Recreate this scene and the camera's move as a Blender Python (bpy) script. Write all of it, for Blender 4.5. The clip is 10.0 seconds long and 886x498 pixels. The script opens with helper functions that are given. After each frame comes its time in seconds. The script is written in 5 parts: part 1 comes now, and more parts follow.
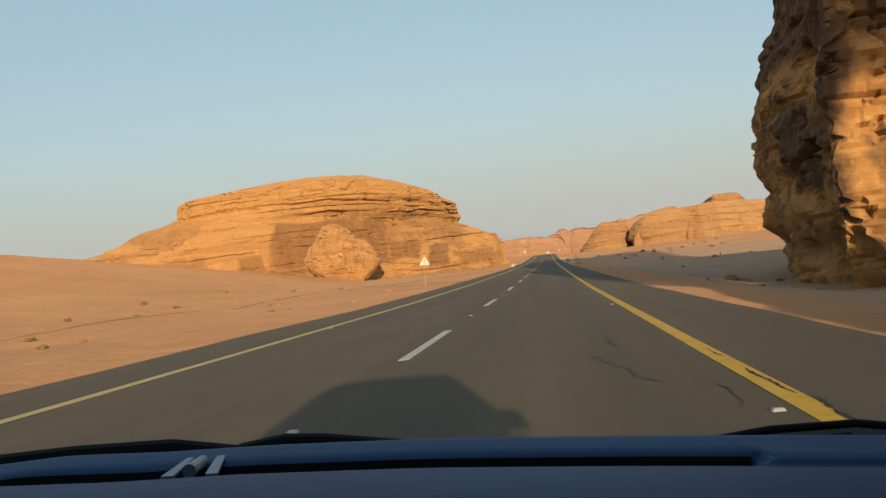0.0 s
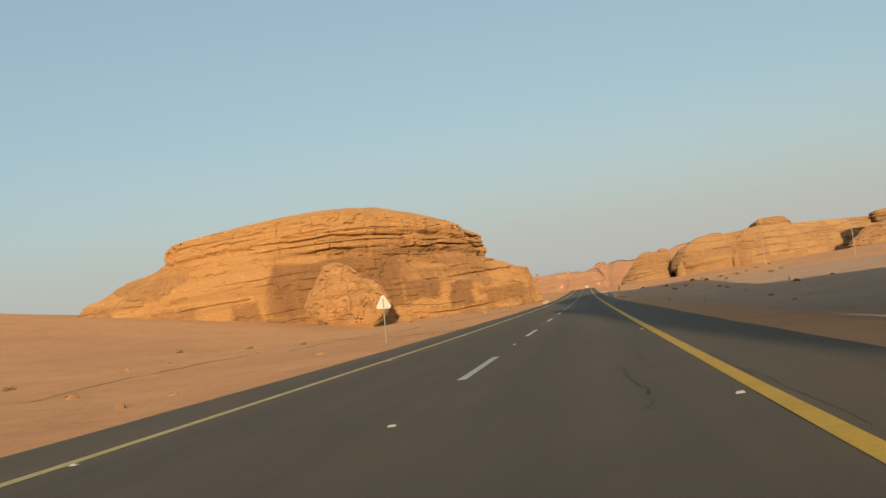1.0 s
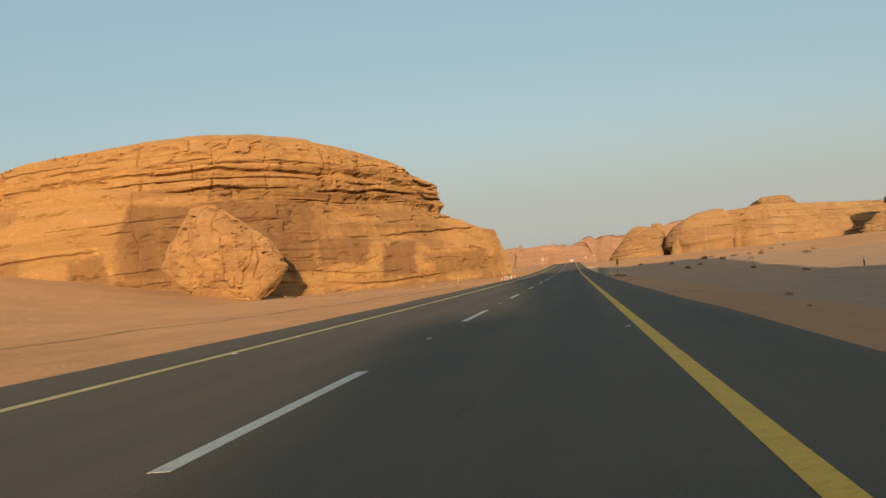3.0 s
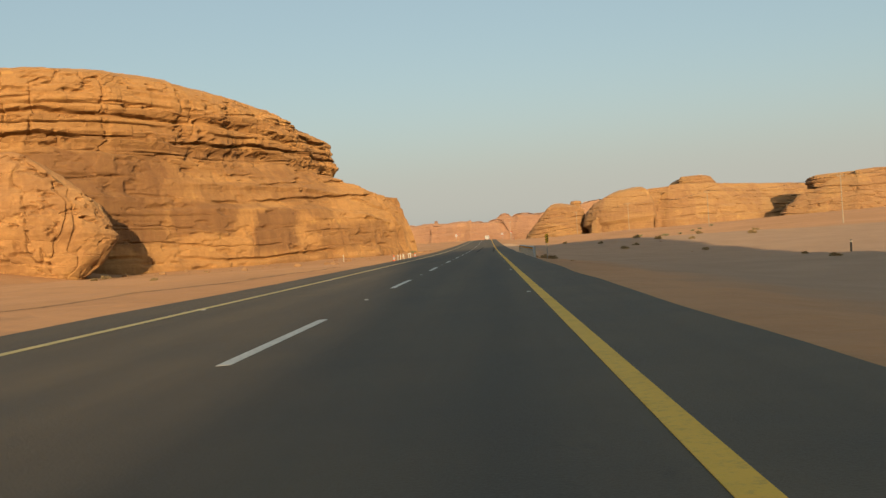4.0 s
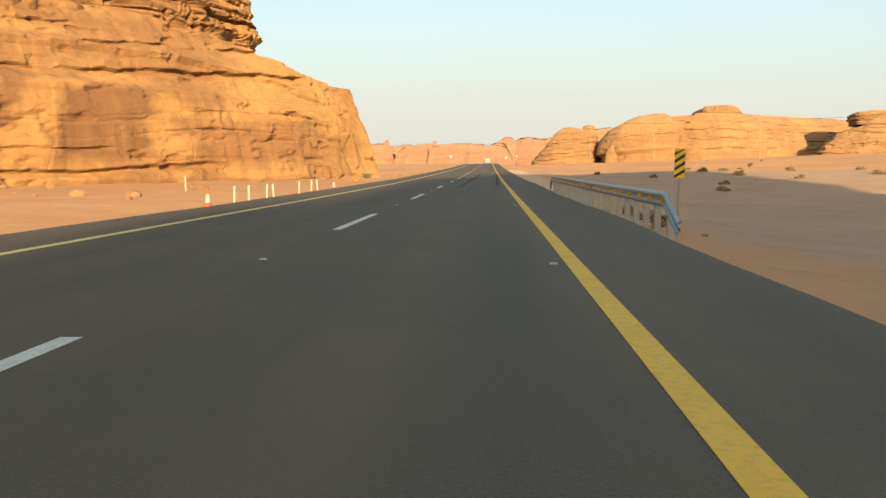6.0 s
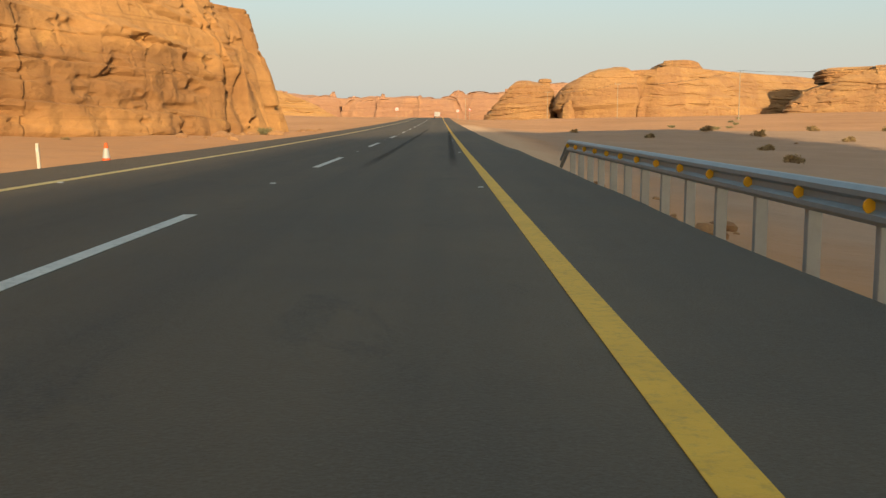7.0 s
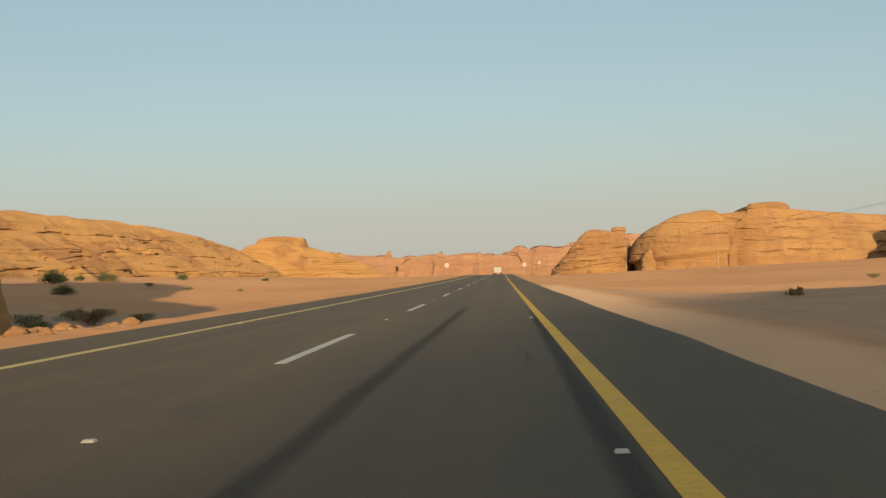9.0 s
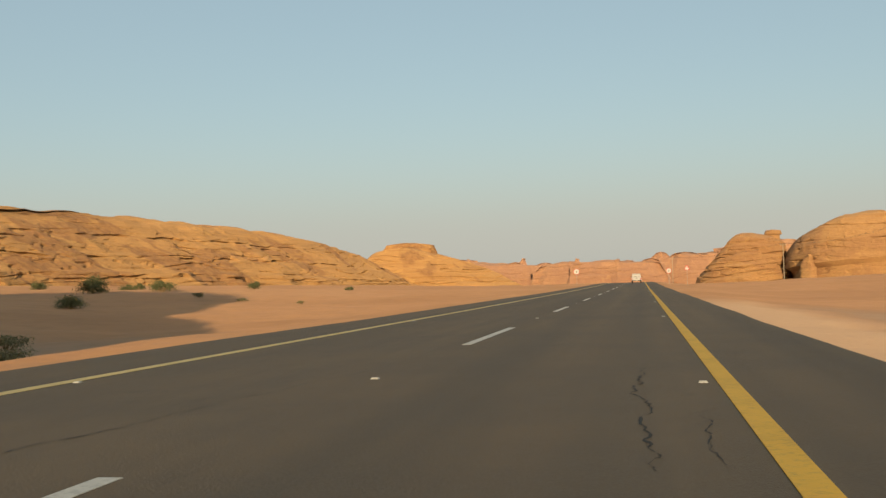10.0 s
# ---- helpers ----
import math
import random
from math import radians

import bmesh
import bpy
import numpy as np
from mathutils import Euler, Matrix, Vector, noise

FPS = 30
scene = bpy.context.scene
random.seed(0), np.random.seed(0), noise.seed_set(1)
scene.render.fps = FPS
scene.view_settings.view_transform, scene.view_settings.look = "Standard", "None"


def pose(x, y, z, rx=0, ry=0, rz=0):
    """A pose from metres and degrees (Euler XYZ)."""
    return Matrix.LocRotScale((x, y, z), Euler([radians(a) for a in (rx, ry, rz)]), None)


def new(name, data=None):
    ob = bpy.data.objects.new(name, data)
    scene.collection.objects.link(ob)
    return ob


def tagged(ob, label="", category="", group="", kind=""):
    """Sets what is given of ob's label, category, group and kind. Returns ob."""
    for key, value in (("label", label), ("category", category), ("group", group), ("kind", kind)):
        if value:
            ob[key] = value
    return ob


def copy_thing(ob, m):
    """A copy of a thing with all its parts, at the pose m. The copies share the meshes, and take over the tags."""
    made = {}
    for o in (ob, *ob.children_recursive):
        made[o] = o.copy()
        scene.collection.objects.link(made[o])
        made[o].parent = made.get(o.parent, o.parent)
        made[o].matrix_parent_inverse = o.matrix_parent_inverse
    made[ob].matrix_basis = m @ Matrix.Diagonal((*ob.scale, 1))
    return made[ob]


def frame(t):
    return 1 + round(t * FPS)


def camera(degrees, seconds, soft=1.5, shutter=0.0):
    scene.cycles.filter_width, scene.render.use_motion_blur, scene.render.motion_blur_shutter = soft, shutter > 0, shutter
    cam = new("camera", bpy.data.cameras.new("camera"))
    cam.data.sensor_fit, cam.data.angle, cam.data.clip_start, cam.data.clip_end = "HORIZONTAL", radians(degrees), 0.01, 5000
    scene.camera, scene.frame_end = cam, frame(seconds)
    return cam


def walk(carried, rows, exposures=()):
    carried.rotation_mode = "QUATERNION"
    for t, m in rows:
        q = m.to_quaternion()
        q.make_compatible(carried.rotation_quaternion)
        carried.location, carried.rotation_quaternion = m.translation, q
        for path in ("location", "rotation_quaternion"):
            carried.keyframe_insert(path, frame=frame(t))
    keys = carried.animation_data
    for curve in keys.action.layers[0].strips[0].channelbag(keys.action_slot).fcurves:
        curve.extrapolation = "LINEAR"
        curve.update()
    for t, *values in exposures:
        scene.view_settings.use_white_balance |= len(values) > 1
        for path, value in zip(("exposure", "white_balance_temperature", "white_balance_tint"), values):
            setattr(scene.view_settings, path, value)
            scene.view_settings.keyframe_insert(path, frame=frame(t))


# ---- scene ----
cam = camera(45.55, 10.0, soft=1.4)
# seconds, x, y, z of the eye, then its turn in degrees (a phone held in a car at about 115 km/h)
ROWS = [
    (0, 2.022, 0.24, 1.154, 91.01, 5.43, 5.74),
    (0.2, 2.068, 6.78, 1.128, 91.68, 5.96, 6.54),
    (0.5, 2.127, 16.54, 1.057, 92.58, 6.95, 7.56),
    (1, 2.160, 33.30, 0.905, 93.43, 7.73, 7.89),
    (1.2, 2.118, 39.73, 0.896, 93.57, 7.62, 8.11),
    (1.5, 2.219, 49.36, 0.834, 92.89, 6.94, 9.62),
    (2, 2.312, 65.60, 0.796, 91.50, 5.90, 9.60),
    (2.5, 2.414, 81.61, 0.771, 91.70, 4.78, 8.88),
    (3, 2.592, 97.85, 0.771, 91.60, 4.82, 7.08),
    (3.2, 2.607, 104.23, 0.747, 91.29, 5.22, 5.00),
    (4.3, 2.737, 139.19, 0.789, 88.82, 3.44, 2.19),
    (4.5, 2.795, 145.34, 0.814, 87.79, 3.29, 2.04),
    (5, 2.777, 161.71, 0.886, 85.40, 2.36, 2.01),
    (5.5, 2.751, 177.72, 0.911, 82.58, 0.82, 1.74),
    (5.7, 2.693, 184.11, 0.910, 84.06, 0.60, 2.55),
    (6.8, 2.697, 218.50, 0.906, 86.72, 0.32, 1.37),
    (7, 2.741, 224.66, 0.939, 83.23, -0.23, -0.17),
    (7.5, 2.728, 240.93, 1.000, 86.92, 0.64, 0.52),
    (8, 2.696, 257.11, 1.045, 90.36, 1.67, 2.13),
    (8.5, 2.689, 273.23, 1.115, 91.07, 1.74, 2.45),
    (9, 2.739, 289.16, 1.197, 91.81, 1.65, 3.17),
    (9.2, 2.748, 295.46, 1.236, 91.96, 1.57, 4.16),
    (9.4, 2.763, 301.74, 1.276, 92.02, 1.58, 5.21),
    (9.5, 2.764, 304.89, 1.294, 92.01, 1.52, 5.68),
    (10, 2.848, 320.94, 1.384, 92.45, 1.57, 10.65),
]
BASE = 0.47
EXPOSURES = [(t, BASE + s, kelvin, 9) for t, s, kelvin in (
    (0.0, 0.0, 6650), (0.9, -0.08, 6650), (1.5, -0.17, 6680), (2.2, -0.18, 6700), (3.2, -0.12, 6800), (4.3, -0.01, 6980), (5.0, 0.36, 6980), (5.5, 0.7, 6950), (6.0, 0.62, 6950),
    (6.8, 0.2, 6900), (7.2, 0.36, 6900), (7.5, 0.56, 6950), (8.0, 0.2, 7050), (8.5, 0.0, 7050), (10.0, -0.06, 7000))]
walk(cam, [(t, pose(x, y, z, rx, ry, rz)) for t, x, y, z, rx, ry, rz in ROWS], EXPOSURES)

# ---------------------------------------------------------------- light
SUN_EL, SUN_AZ = 8.8, 7.3          # degrees: height, and how far the light drifts to -x as it travels along +y
world = bpy.data.worlds.new("world")
scene.world = world
world.use_nodes = True
wn = world.node_tree
sky = wn.nodes.new("ShaderNodeTexSky")
sky.sky_type = "NISHITA"
sky.sun_disc = False
sky.sun_elevation = radians(SUN_EL)
sky.sun_rotation = radians(180 - SUN_AZ)
sky.dust_density = 2.2
sky.ozone_density = 0.6
sky.air_density = 0.9
haze = wn.nodes.new("ShaderNodeMix")           # dust in the air evens out the sky
haze.data_type = "RGBA"
haze.inputs[0].default_value = 0.45
haze.inputs[7].default_value = (2.6, 3.75, 4.55, 1)
wn.links.new(sky.outputs[0], haze.inputs[6])
parts = wn.nodes.new("ShaderNodeSeparateColor")
wn.links.new(haze.outputs[2], parts.inputs[0])
warm = wn.nodes.new("ShaderNodeMath")          # where the clear sky turns yellowish, low down, the dust lies thickest
warm.operation = "DIVIDE"
wn.links.new(parts.outputs[0], warm.inputs[0])
wn.links.new(parts.outputs[2], warm.inputs[1])
thick = wn.nodes.new("ShaderNodeMapRange")
thick.interpolation_type = "SMOOTHSTEP"
thick.inputs["From Min"].default_value = 0.6
thick.inputs["From Max"].default_value = 1.02
thick.inputs["To Max"].default_value = 0.85
wn.links.new(warm.outputs[0], thick.inputs["Value"])
dust = wn.nodes.new("ShaderNodeMix")
dust.data_type = "RGBA"
dust.inputs[7].default_value = (3.42, 3.4, 3.22, 1)
glow = wn.nodes.new("ShaderNodeMapRange")       # but not in the bright glow round the sun
glow.inputs["From Min"].default_value = 4.3
glow.inputs["From Max"].default_value = 6.5
glow.inputs["To Min"].default_value = 1.0
glow.inputs["To Max"].default_value = 0.0
wn.links.new(parts.outputs[0], glow.inputs["Value"])
veil = wn.nodes.new("ShaderNodeMath")
veil.operation = "MULTIPLY"
wn.links.new(thick.outputs[0], veil.inputs[0])
wn.links.new(glow.outputs[0], veil.inputs[1])
wn.links.new(veil.outputs[0], dust.inputs[0])
wn.links.new(haze.outputs[2], dust.inputs[6])
wn.links.new(dust.outputs[2], wn.nodes["Background"].inputs[0])
wn.nodes["Background"].inputs[1].default_value = 0.112
sun_data = bpy.data.lights.new("sun", "SUN")
sun_data.energy = 3.5
sun_data.angle = radians(0.6)
sun_data.color = (1.0, 0.78, 0.5)
sun = new("sun", sun_data)
away = Vector((-math.sin(radians(SUN_AZ)) * math.cos(radians(SUN_EL)), math.cos(radians(SUN_AZ)) * math.cos(radians(SUN_EL)), -math.sin(radians(SUN_EL))))
sun.matrix_world = Matrix.Translation((0, -60, 90)) @ away.to_track_quat("-Z", "Y").to_matrix().to_4x4()


# ---------------------------------------------------------------- materials
class Mat:
    """A small builder of node materials; co is the place in the world, in metres."""

    def __init__(self, name, rough=0.85, metal=0.0, grain=0.0):
        self.m = bpy.data.materials.new(name)
        self.m.use_nodes = True
        self.t = self.m.node_tree
        self.b = self.t.nodes["Principled BSDF"]
        self.b.inputs["Roughness"].default_value = rough
        self.b.inputs["Metallic"].default_value = metal
        self.b.inputs["Specular IOR Level"].default_value = 0.25
        self.b.inputs["Diffuse Roughness"].default_value = grain
        self.co = self.t.nodes.new("ShaderNodeNewGeometry").outputs["Position"]

    def node(self, kind, **inputs):
        n = self.t.nodes.new(kind)
        for k, v in inputs.items():
            self.put(n.inputs[k.replace("_", " ")], v)
        return n

    def put(self, socket, v):
        if isinstance(v, bpy.types.NodeSocket):
            self.t.links.new(v, socket)
        else:
            socket.default_value = v

    def scaled(self, x, y, z):
        n = self.t.nodes.new("ShaderNodeMapping")
        n.inputs["Scale"].default_value = (x, y, z)
        self.t.links.new(self.co, n.inputs["Vector"])
        return n.outputs[0]

    def noise(self, scale, detail=4.0, rough=0.55, co=None, warp=0.0):
        return self.node("ShaderNodeTexNoise", Vector=co or self.co, Scale=scale, Detail=detail, Roughness=rough, Distortion=warp).outputs["Fac"]

    def ramp(self, fac, stops):
        n = self.t.nodes.new("ShaderNodeValToRGB")
        e = n.color_ramp.elements
        while len(e) < len(stops):
            e.new(0.5)
        for el, (p, c) in zip(e, stops):
            el.position = p
            el.color = (*c, 1) if len(c) == 3 else c
        self.t.links.new(fac, n.inputs[0])
        return n.outputs[0]

    def grey(self, fac, lo, hi, a=0.0, b=1.0):
        return self.ramp(fac, [(lo, (a, a, a)), (hi, (b, b, b))])

    def mix(self, fac, a, b, blend="MIX"):
        n = self.t.nodes.new("ShaderNodeMix")
        n.data_type, n.blend_type = "RGBA", blend
        self.put(n.inputs[0], fac)
        for s, v in ((n.inputs[6], a), (n.inputs[7], b)):
            self.put(s, (*v, 1) if isinstance(v, tuple) and len(v) == 3 else v)
        return n.outputs[2]

    def math(self, op, a, b=0.0):
        n = self.t.nodes.new("ShaderNodeMath")
        n.operation = op
        self.put(n.inputs[0], a)
        self.put(n.inputs[1], b)
        return n.outputs[0]

    def colour(self, c):
        self.put(self.b.inputs["Base Color"], (*c, 1) if isinstance(c, tuple) and len(c) == 3 else c)
        return self

    def bump(self, fac, distance, strength=1.0):
        n = self.node("ShaderNodeBump", Height=fac, Distance=distance, Strength=strength)
        if self.b.inputs["Normal"].is_linked:
            self.t.links.new(self.b.inputs["Normal"].links[0].from_socket, n.inputs["Normal"])
        self.t.links.new(n.outputs[0], self.b.inputs["Normal"])
        return self


def rock_material(name, light, dark, varnish, amount=0.5, size=1.0, reach=0.0, cover=0.455, patches=()):
    """Bedded sandstone: warm beds, pale scars, darker desert varnish in broad patches and thin vertical runs.
    patches: rows of x from, x to, z from, z to, strength, where varnish, and on the near cliff painted shade, covers
    whole sheets of the face."""
    k = Mat(name, 0.92, 0.0, 0.6)
    s = 1.0 / size
    beds = k.noise(1.0, 5, 0.6, k.scaled(0.02 * s, 0.02 * s, 0.55 * s), 0.6)
    base = k.ramp(beds, [(0.3, dark), (0.5, light), (0.72, tuple(min(1, v * 1.12) for v in light))])
    fine = k.noise(2.2 * s, 6, 0.65)
    base = k.mix(k.grey(fine, 0.3, 0.75, 0.0, 0.5), base, tuple(v * 0.62 for v in light))
    scars = k.noise(0.22 * s, 3, 0.5, k.scaled(1, 1, 1.6), 1.2)
    base = k.mix(k.grey(scars, 0.64, 0.69, 0.0, 0.5), base, (light[0] * 1.22, light[1] * 1.3, light[2] * 1.15))
    thin = k.noise(1.0, 3, 0.55, k.scaled(0.05 * s, 0.05 * s, 3.2 * s), 0.3)
    base = k.mix(k.grey(thin, 0.62, 0.74, 0.0, 0.45), base, tuple(v * 0.5 for v in light))
    patch = k.noise(0.055 * s, 4, 0.55, k.scaled(1, 1, 1.4), 0.5)
    runs = k.noise(1.0, 4, 0.6, k.scaled(0.8 * s, 0.8 * s, 0.05 * s))
    stain_and_shade = k.math("MULTIPLY", k.grey(patch, cover, cover + 0.045), k.grey(runs, 0.3, 0.6, 0.25, 1.0))
    xyz = k.node("ShaderNodeSeparateXYZ", Vector=k.co)
    if reach:                                   # the varnish keeps to the cliffs below the cap
        ragged = k.math("ADD", xyz.outputs["Z"], k.math("MULTIPLY", k.noise(0.15, 4, 0.6), 5.0))
        stain_and_shade = k.math("MULTIPLY", stain_and_shade, k.grey(k.math("DIVIDE", ragged, 2 * reach), 0.5, 0.58, 1.0, 0.0))
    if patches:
        stain_and_shade = k.math("MULTIPLY", stain_and_shade, 0.6)
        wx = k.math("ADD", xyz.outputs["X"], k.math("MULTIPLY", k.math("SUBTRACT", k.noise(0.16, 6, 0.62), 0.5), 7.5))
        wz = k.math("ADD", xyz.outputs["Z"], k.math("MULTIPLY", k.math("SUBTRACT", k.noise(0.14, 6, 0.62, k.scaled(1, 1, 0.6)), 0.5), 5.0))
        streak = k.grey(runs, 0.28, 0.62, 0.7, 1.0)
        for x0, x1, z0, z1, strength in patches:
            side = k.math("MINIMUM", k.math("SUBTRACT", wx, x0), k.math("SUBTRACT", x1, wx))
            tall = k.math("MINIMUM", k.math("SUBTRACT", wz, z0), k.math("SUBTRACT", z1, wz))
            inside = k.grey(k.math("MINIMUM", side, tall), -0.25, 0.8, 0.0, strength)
            stain_and_shade = k.math("MAXIMUM", stain_and_shade, k.math("MULTIPLY", inside, streak))
    base = k.mix(k.math("MULTIPLY", stain_and_shade, amount), base, varnish)
    k.colour(base)
    k.bump(k.noise(0.9 * s, 8, 0.68, k.scaled(1, 1, 2.2)), 0.27 * size, 0.9)
    k.bump(k.noise(7.0 * s, 5, 0.7), 0.05 * size, 0.6)
    return k.m


SHEETS = ((-63, -37, 3.6, 15.4, 0.85), (-37.2, -30.2, 3.9, 9.4, 0.85), (-28.2, -23.2, 1.4, 8.0, 0.9), (-22.6, -12.6, 1.2, 6.0, 0.6), (-43, -30.2, 14.3, 16.8, 0.7), (-72, -64, 4, 8.6, 0.7), (-92, -79, 5, 9.6, 0.5))
ROCK = rock_material("sandstone", (0.46, 0.243, 0.092), (0.348, 0.172, 0.065), (0.195, 0.094, 0.044), 0.97, 1.0, 18.5, 0.475, SHEETS)
ROCK_PALE = rock_material("pale_sandstone", (0.5, 0.27, 0.11), (0.39, 0.2, 0.08), (0.25, 0.12, 0.055), 0.5, 0.6)
# near cliff: besides varnish, the patches paint its unlit road side and overhang near-black
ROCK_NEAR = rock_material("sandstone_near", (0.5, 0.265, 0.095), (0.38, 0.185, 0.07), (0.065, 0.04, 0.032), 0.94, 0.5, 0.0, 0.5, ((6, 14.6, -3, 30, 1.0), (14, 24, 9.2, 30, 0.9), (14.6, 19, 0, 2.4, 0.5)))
ROCK_FAR = rock_material("sandstone_far", (0.415, 0.237, 0.104), (0.365, 0.199, 0.085), (0.25, 0.125, 0.07), 0.45, 2.0)
ROCK_SANDY = rock_material("sandy_sandstone", (0.46, 0.253, 0.097), (0.36, 0.187, 0.07), (0.2, 0.09, 0.048), 0.6, 1.6, 0.0, 0.52)
# air haze is put into this colour: paler and bluer than the nearer sandstone
ROCK_HAZY = rock_material("sandstone_haze_tint", (0.43, 0.242, 0.14), (0.37, 0.2, 0.122), (0.31, 0.17, 0.118), 0.5, 3.0)

k = Mat("sand", 0.95, 0.0, 0.4)
tone = k.noise(0.03, 5, 0.6, None, 0.8)
c = k.ramp(tone, [(0.3, (0.39, 0.196, 0.088)), (0.55, (0.46, 0.238, 0.11)), (0.75, (0.51, 0.274, 0.132))])
c = k.mix(k.grey(k.noise(0.5, 6, 0.65), 0.45, 0.75, 0, 0.45), c, (0.29, 0.155, 0.078))
xyz = k.node("ShaderNodeSeparateXYZ", Vector=k.co)
wander = k.math("MULTIPLY", k.math("SUBTRACT", k.noise(0.09, 5, 0.6), 0.5), 6.0)
right = k.grey(k.math("DIVIDE", k.math("ADD", xyz.outputs["X"], wander), 40.0), 0.19, 0.26)
hollow = k.math("MULTIPLY", k.grey(k.math("DIVIDE", k.math("ADD", wander, xyz.outputs["X"]), -40.0), 0.26, 0.33), k.grey(k.math("DIVIDE", xyz.outputs["Y"], 1000.0), 0.312, 0.33))
near = k.grey(k.math("DIVIDE", k.math("ADD", xyz.outputs["Y"], wander), 1000.0), 0.36, 0.38, 1.0, 0.0)
flat = k.math("MULTIPLY", k.math("MULTIPLY", k.math("MAXIMUM", right, hollow), near), 0.8)
c = k.mix(flat, c, k.ramp(k.noise(0.2, 6, 0.65), [(0.3, (0.29, 0.19, 0.122)), (0.7, (0.385, 0.258, 0.168))]))
verge = k.math("MULTIPLY", k.grey(k.math("DIVIDE", k.math("ADD", xyz.outputs["X"], k.math("MULTIPLY", wander, 0.35)), 20.0), 0.36, 0.46, 1.0, 0.0), k.grey(k.math("DIVIDE", xyz.outputs["Y"], 1000.0), 0.245, 0.265))
verge = k.math("MULTIPLY", k.math("MULTIPLY", verge, k.grey(k.math("DIVIDE", xyz.outputs["X"], 20.0), 0.1, 0.2)), k.math("MULTIPLY", near, 0.85))
c = k.mix(verge, c, (0.56, 0.365, 0.22))
c = k.mix(k.grey(k.noise(9.0, 3, 0.6), 0.62, 0.72, 0, 0.35), c, (0.2, 0.115, 0.068))
k.colour(c).bump(k.noise(0.35, 5, 0.6), 0.35, 0.6).bump(k.noise(2.5, 6, 0.65), 0.08, 0.7)
SAND = k.m

k = Mat("asphalt", 0.8, 0.0, 0.3)
lanes = k.noise(1.0, 4, 0.55, k.scaled(0.9, 0.02, 1.0))
c = k.ramp(lanes, [(0.3, (0.072, 0.056, 0.038)), (0.7, (0.122, 0.09, 0.056))])
c = k.mix(k.grey(k.noise(0.35, 6, 0.7), 0.42, 0.68, 0, 0.5), c, (0.06, 0.052, 0.042))
xyz = k.node("ShaderNodeSeparateXYZ", Vector=k.co)
sway = k.math("ADD", xyz.outputs["X"], k.math("MULTIPLY", k.math("SUBTRACT", k.noise(0.04, 3, 0.5), 0.5), 0.7))
for path in (-2.75, -1.05, 1.05, 2.75):
    worn = k.grey(k.math("ABSOLUTE", k.math("SUBTRACT", sway, path)), 0.05, 0.5, 0.4, 0.0)
    c = k.mix(k.math("MULTIPLY", worn, k.grey(k.noise(0.3, 5, 0.65, k.scaled(3, 0.4, 1)), 0.35, 0.65)), c, (0.052, 0.046, 0.037))
oil = k.grey(k.noise(0.8, 6, 0.7, k.scaled(1.6, 0.5, 1), 0.8), 0.62, 0.7, 0, 0.45)
c = k.mix(oil, c, (0.04, 0.036, 0.031))
dusty = k.grey(k.math("ABSOLUTE", k.math("SUBTRACT", sway, -0.1)), 4.2, 5.7, 0, 0.5)
c = k.mix(k.math("MULTIPLY", dusty, k.grey(k.noise(0.7, 5, 0.65), 0.35, 0.65)), c, (0.19, 0.125, 0.07))
c = k.mix(k.grey(k.noise(60, 3, 0.7), 0.45, 0.7, 0, 0.5), c, (0.135, 0.115, 0.085))
k.colour(c).bump(k.noise(45, 3, 0.7), 0.012, 0.8).bump(k.noise(1.2, 4, 0.6), 0.02, 0.4)
ASPHALT = k.m


def worn_paint(name, col, wear):
    k = Mat(name, 0.7)
    c = k.mix(k.grey(k.noise(14, 5, 0.75), 0.5, 0.72, 0, wear), col, (0.11, 0.095, 0.075))
    c = k.mix(k.grey(k.noise(1.4, 5, 0.7), 0.45, 0.8, 0, 0.45), c, tuple(v * 0.55 for v in col))
    k.colour(c).bump(k.noise(40, 3, 0.7), 0.006, 0.6)
    return k.m


WHITE_PAINT = worn_paint("white_road_paint", (0.62, 0.58, 0.5), 0.5)
PALE_YELLOW = worn_paint("pale_yellow_road_paint", (0.68, 0.5, 0.2), 0.4)
YELLOW_PAINT = worn_paint("yellow_road_paint", (0.78, 0.43, 0.045), 0.35)


def plain(name, col, rough=0.5, metal=0.0, spread=0.25):
    k = Mat(name, rough, metal)
    c = k.mix(k.grey(k.noise(6, 5, 0.65), 0.4, 0.75, 0, spread), col, tuple(v * 0.55 for v in col))
    k.colour(c).bump(k.noise(30, 3, 0.6), 0.004, 0.3)
    return k.m


# ---------------------------------------------------------------- shapes
def mesh_object(name, verts, faces, material, parent=None, smooth=False):
    me = bpy.data.meshes.new(name)
    me.from_pydata([tuple(map(float, v)) for v in verts] if not isinstance(verts, np.ndarray) else verts.tolist(), [], faces)
    if smooth:
        me.polygons.foreach_set("use_smooth", [True] * len(me.polygons))
    me.materials.append(material)
    ob = new(name, me)
    ob.parent = parent
    return ob


def part(name, bm, material, parent, label=""):
    me = bpy.data.meshes.new(name)
    bm.to_mesh(me)
    bm.free()
    me.materials.append(material)
    ob = new(name, me)
    ob.parent = parent
    return tagged(ob, label)


def empty(name, m):
    ob = new(name)
    ob.empty_display_size = 0.3
    ob.matrix_world = m
    return ob


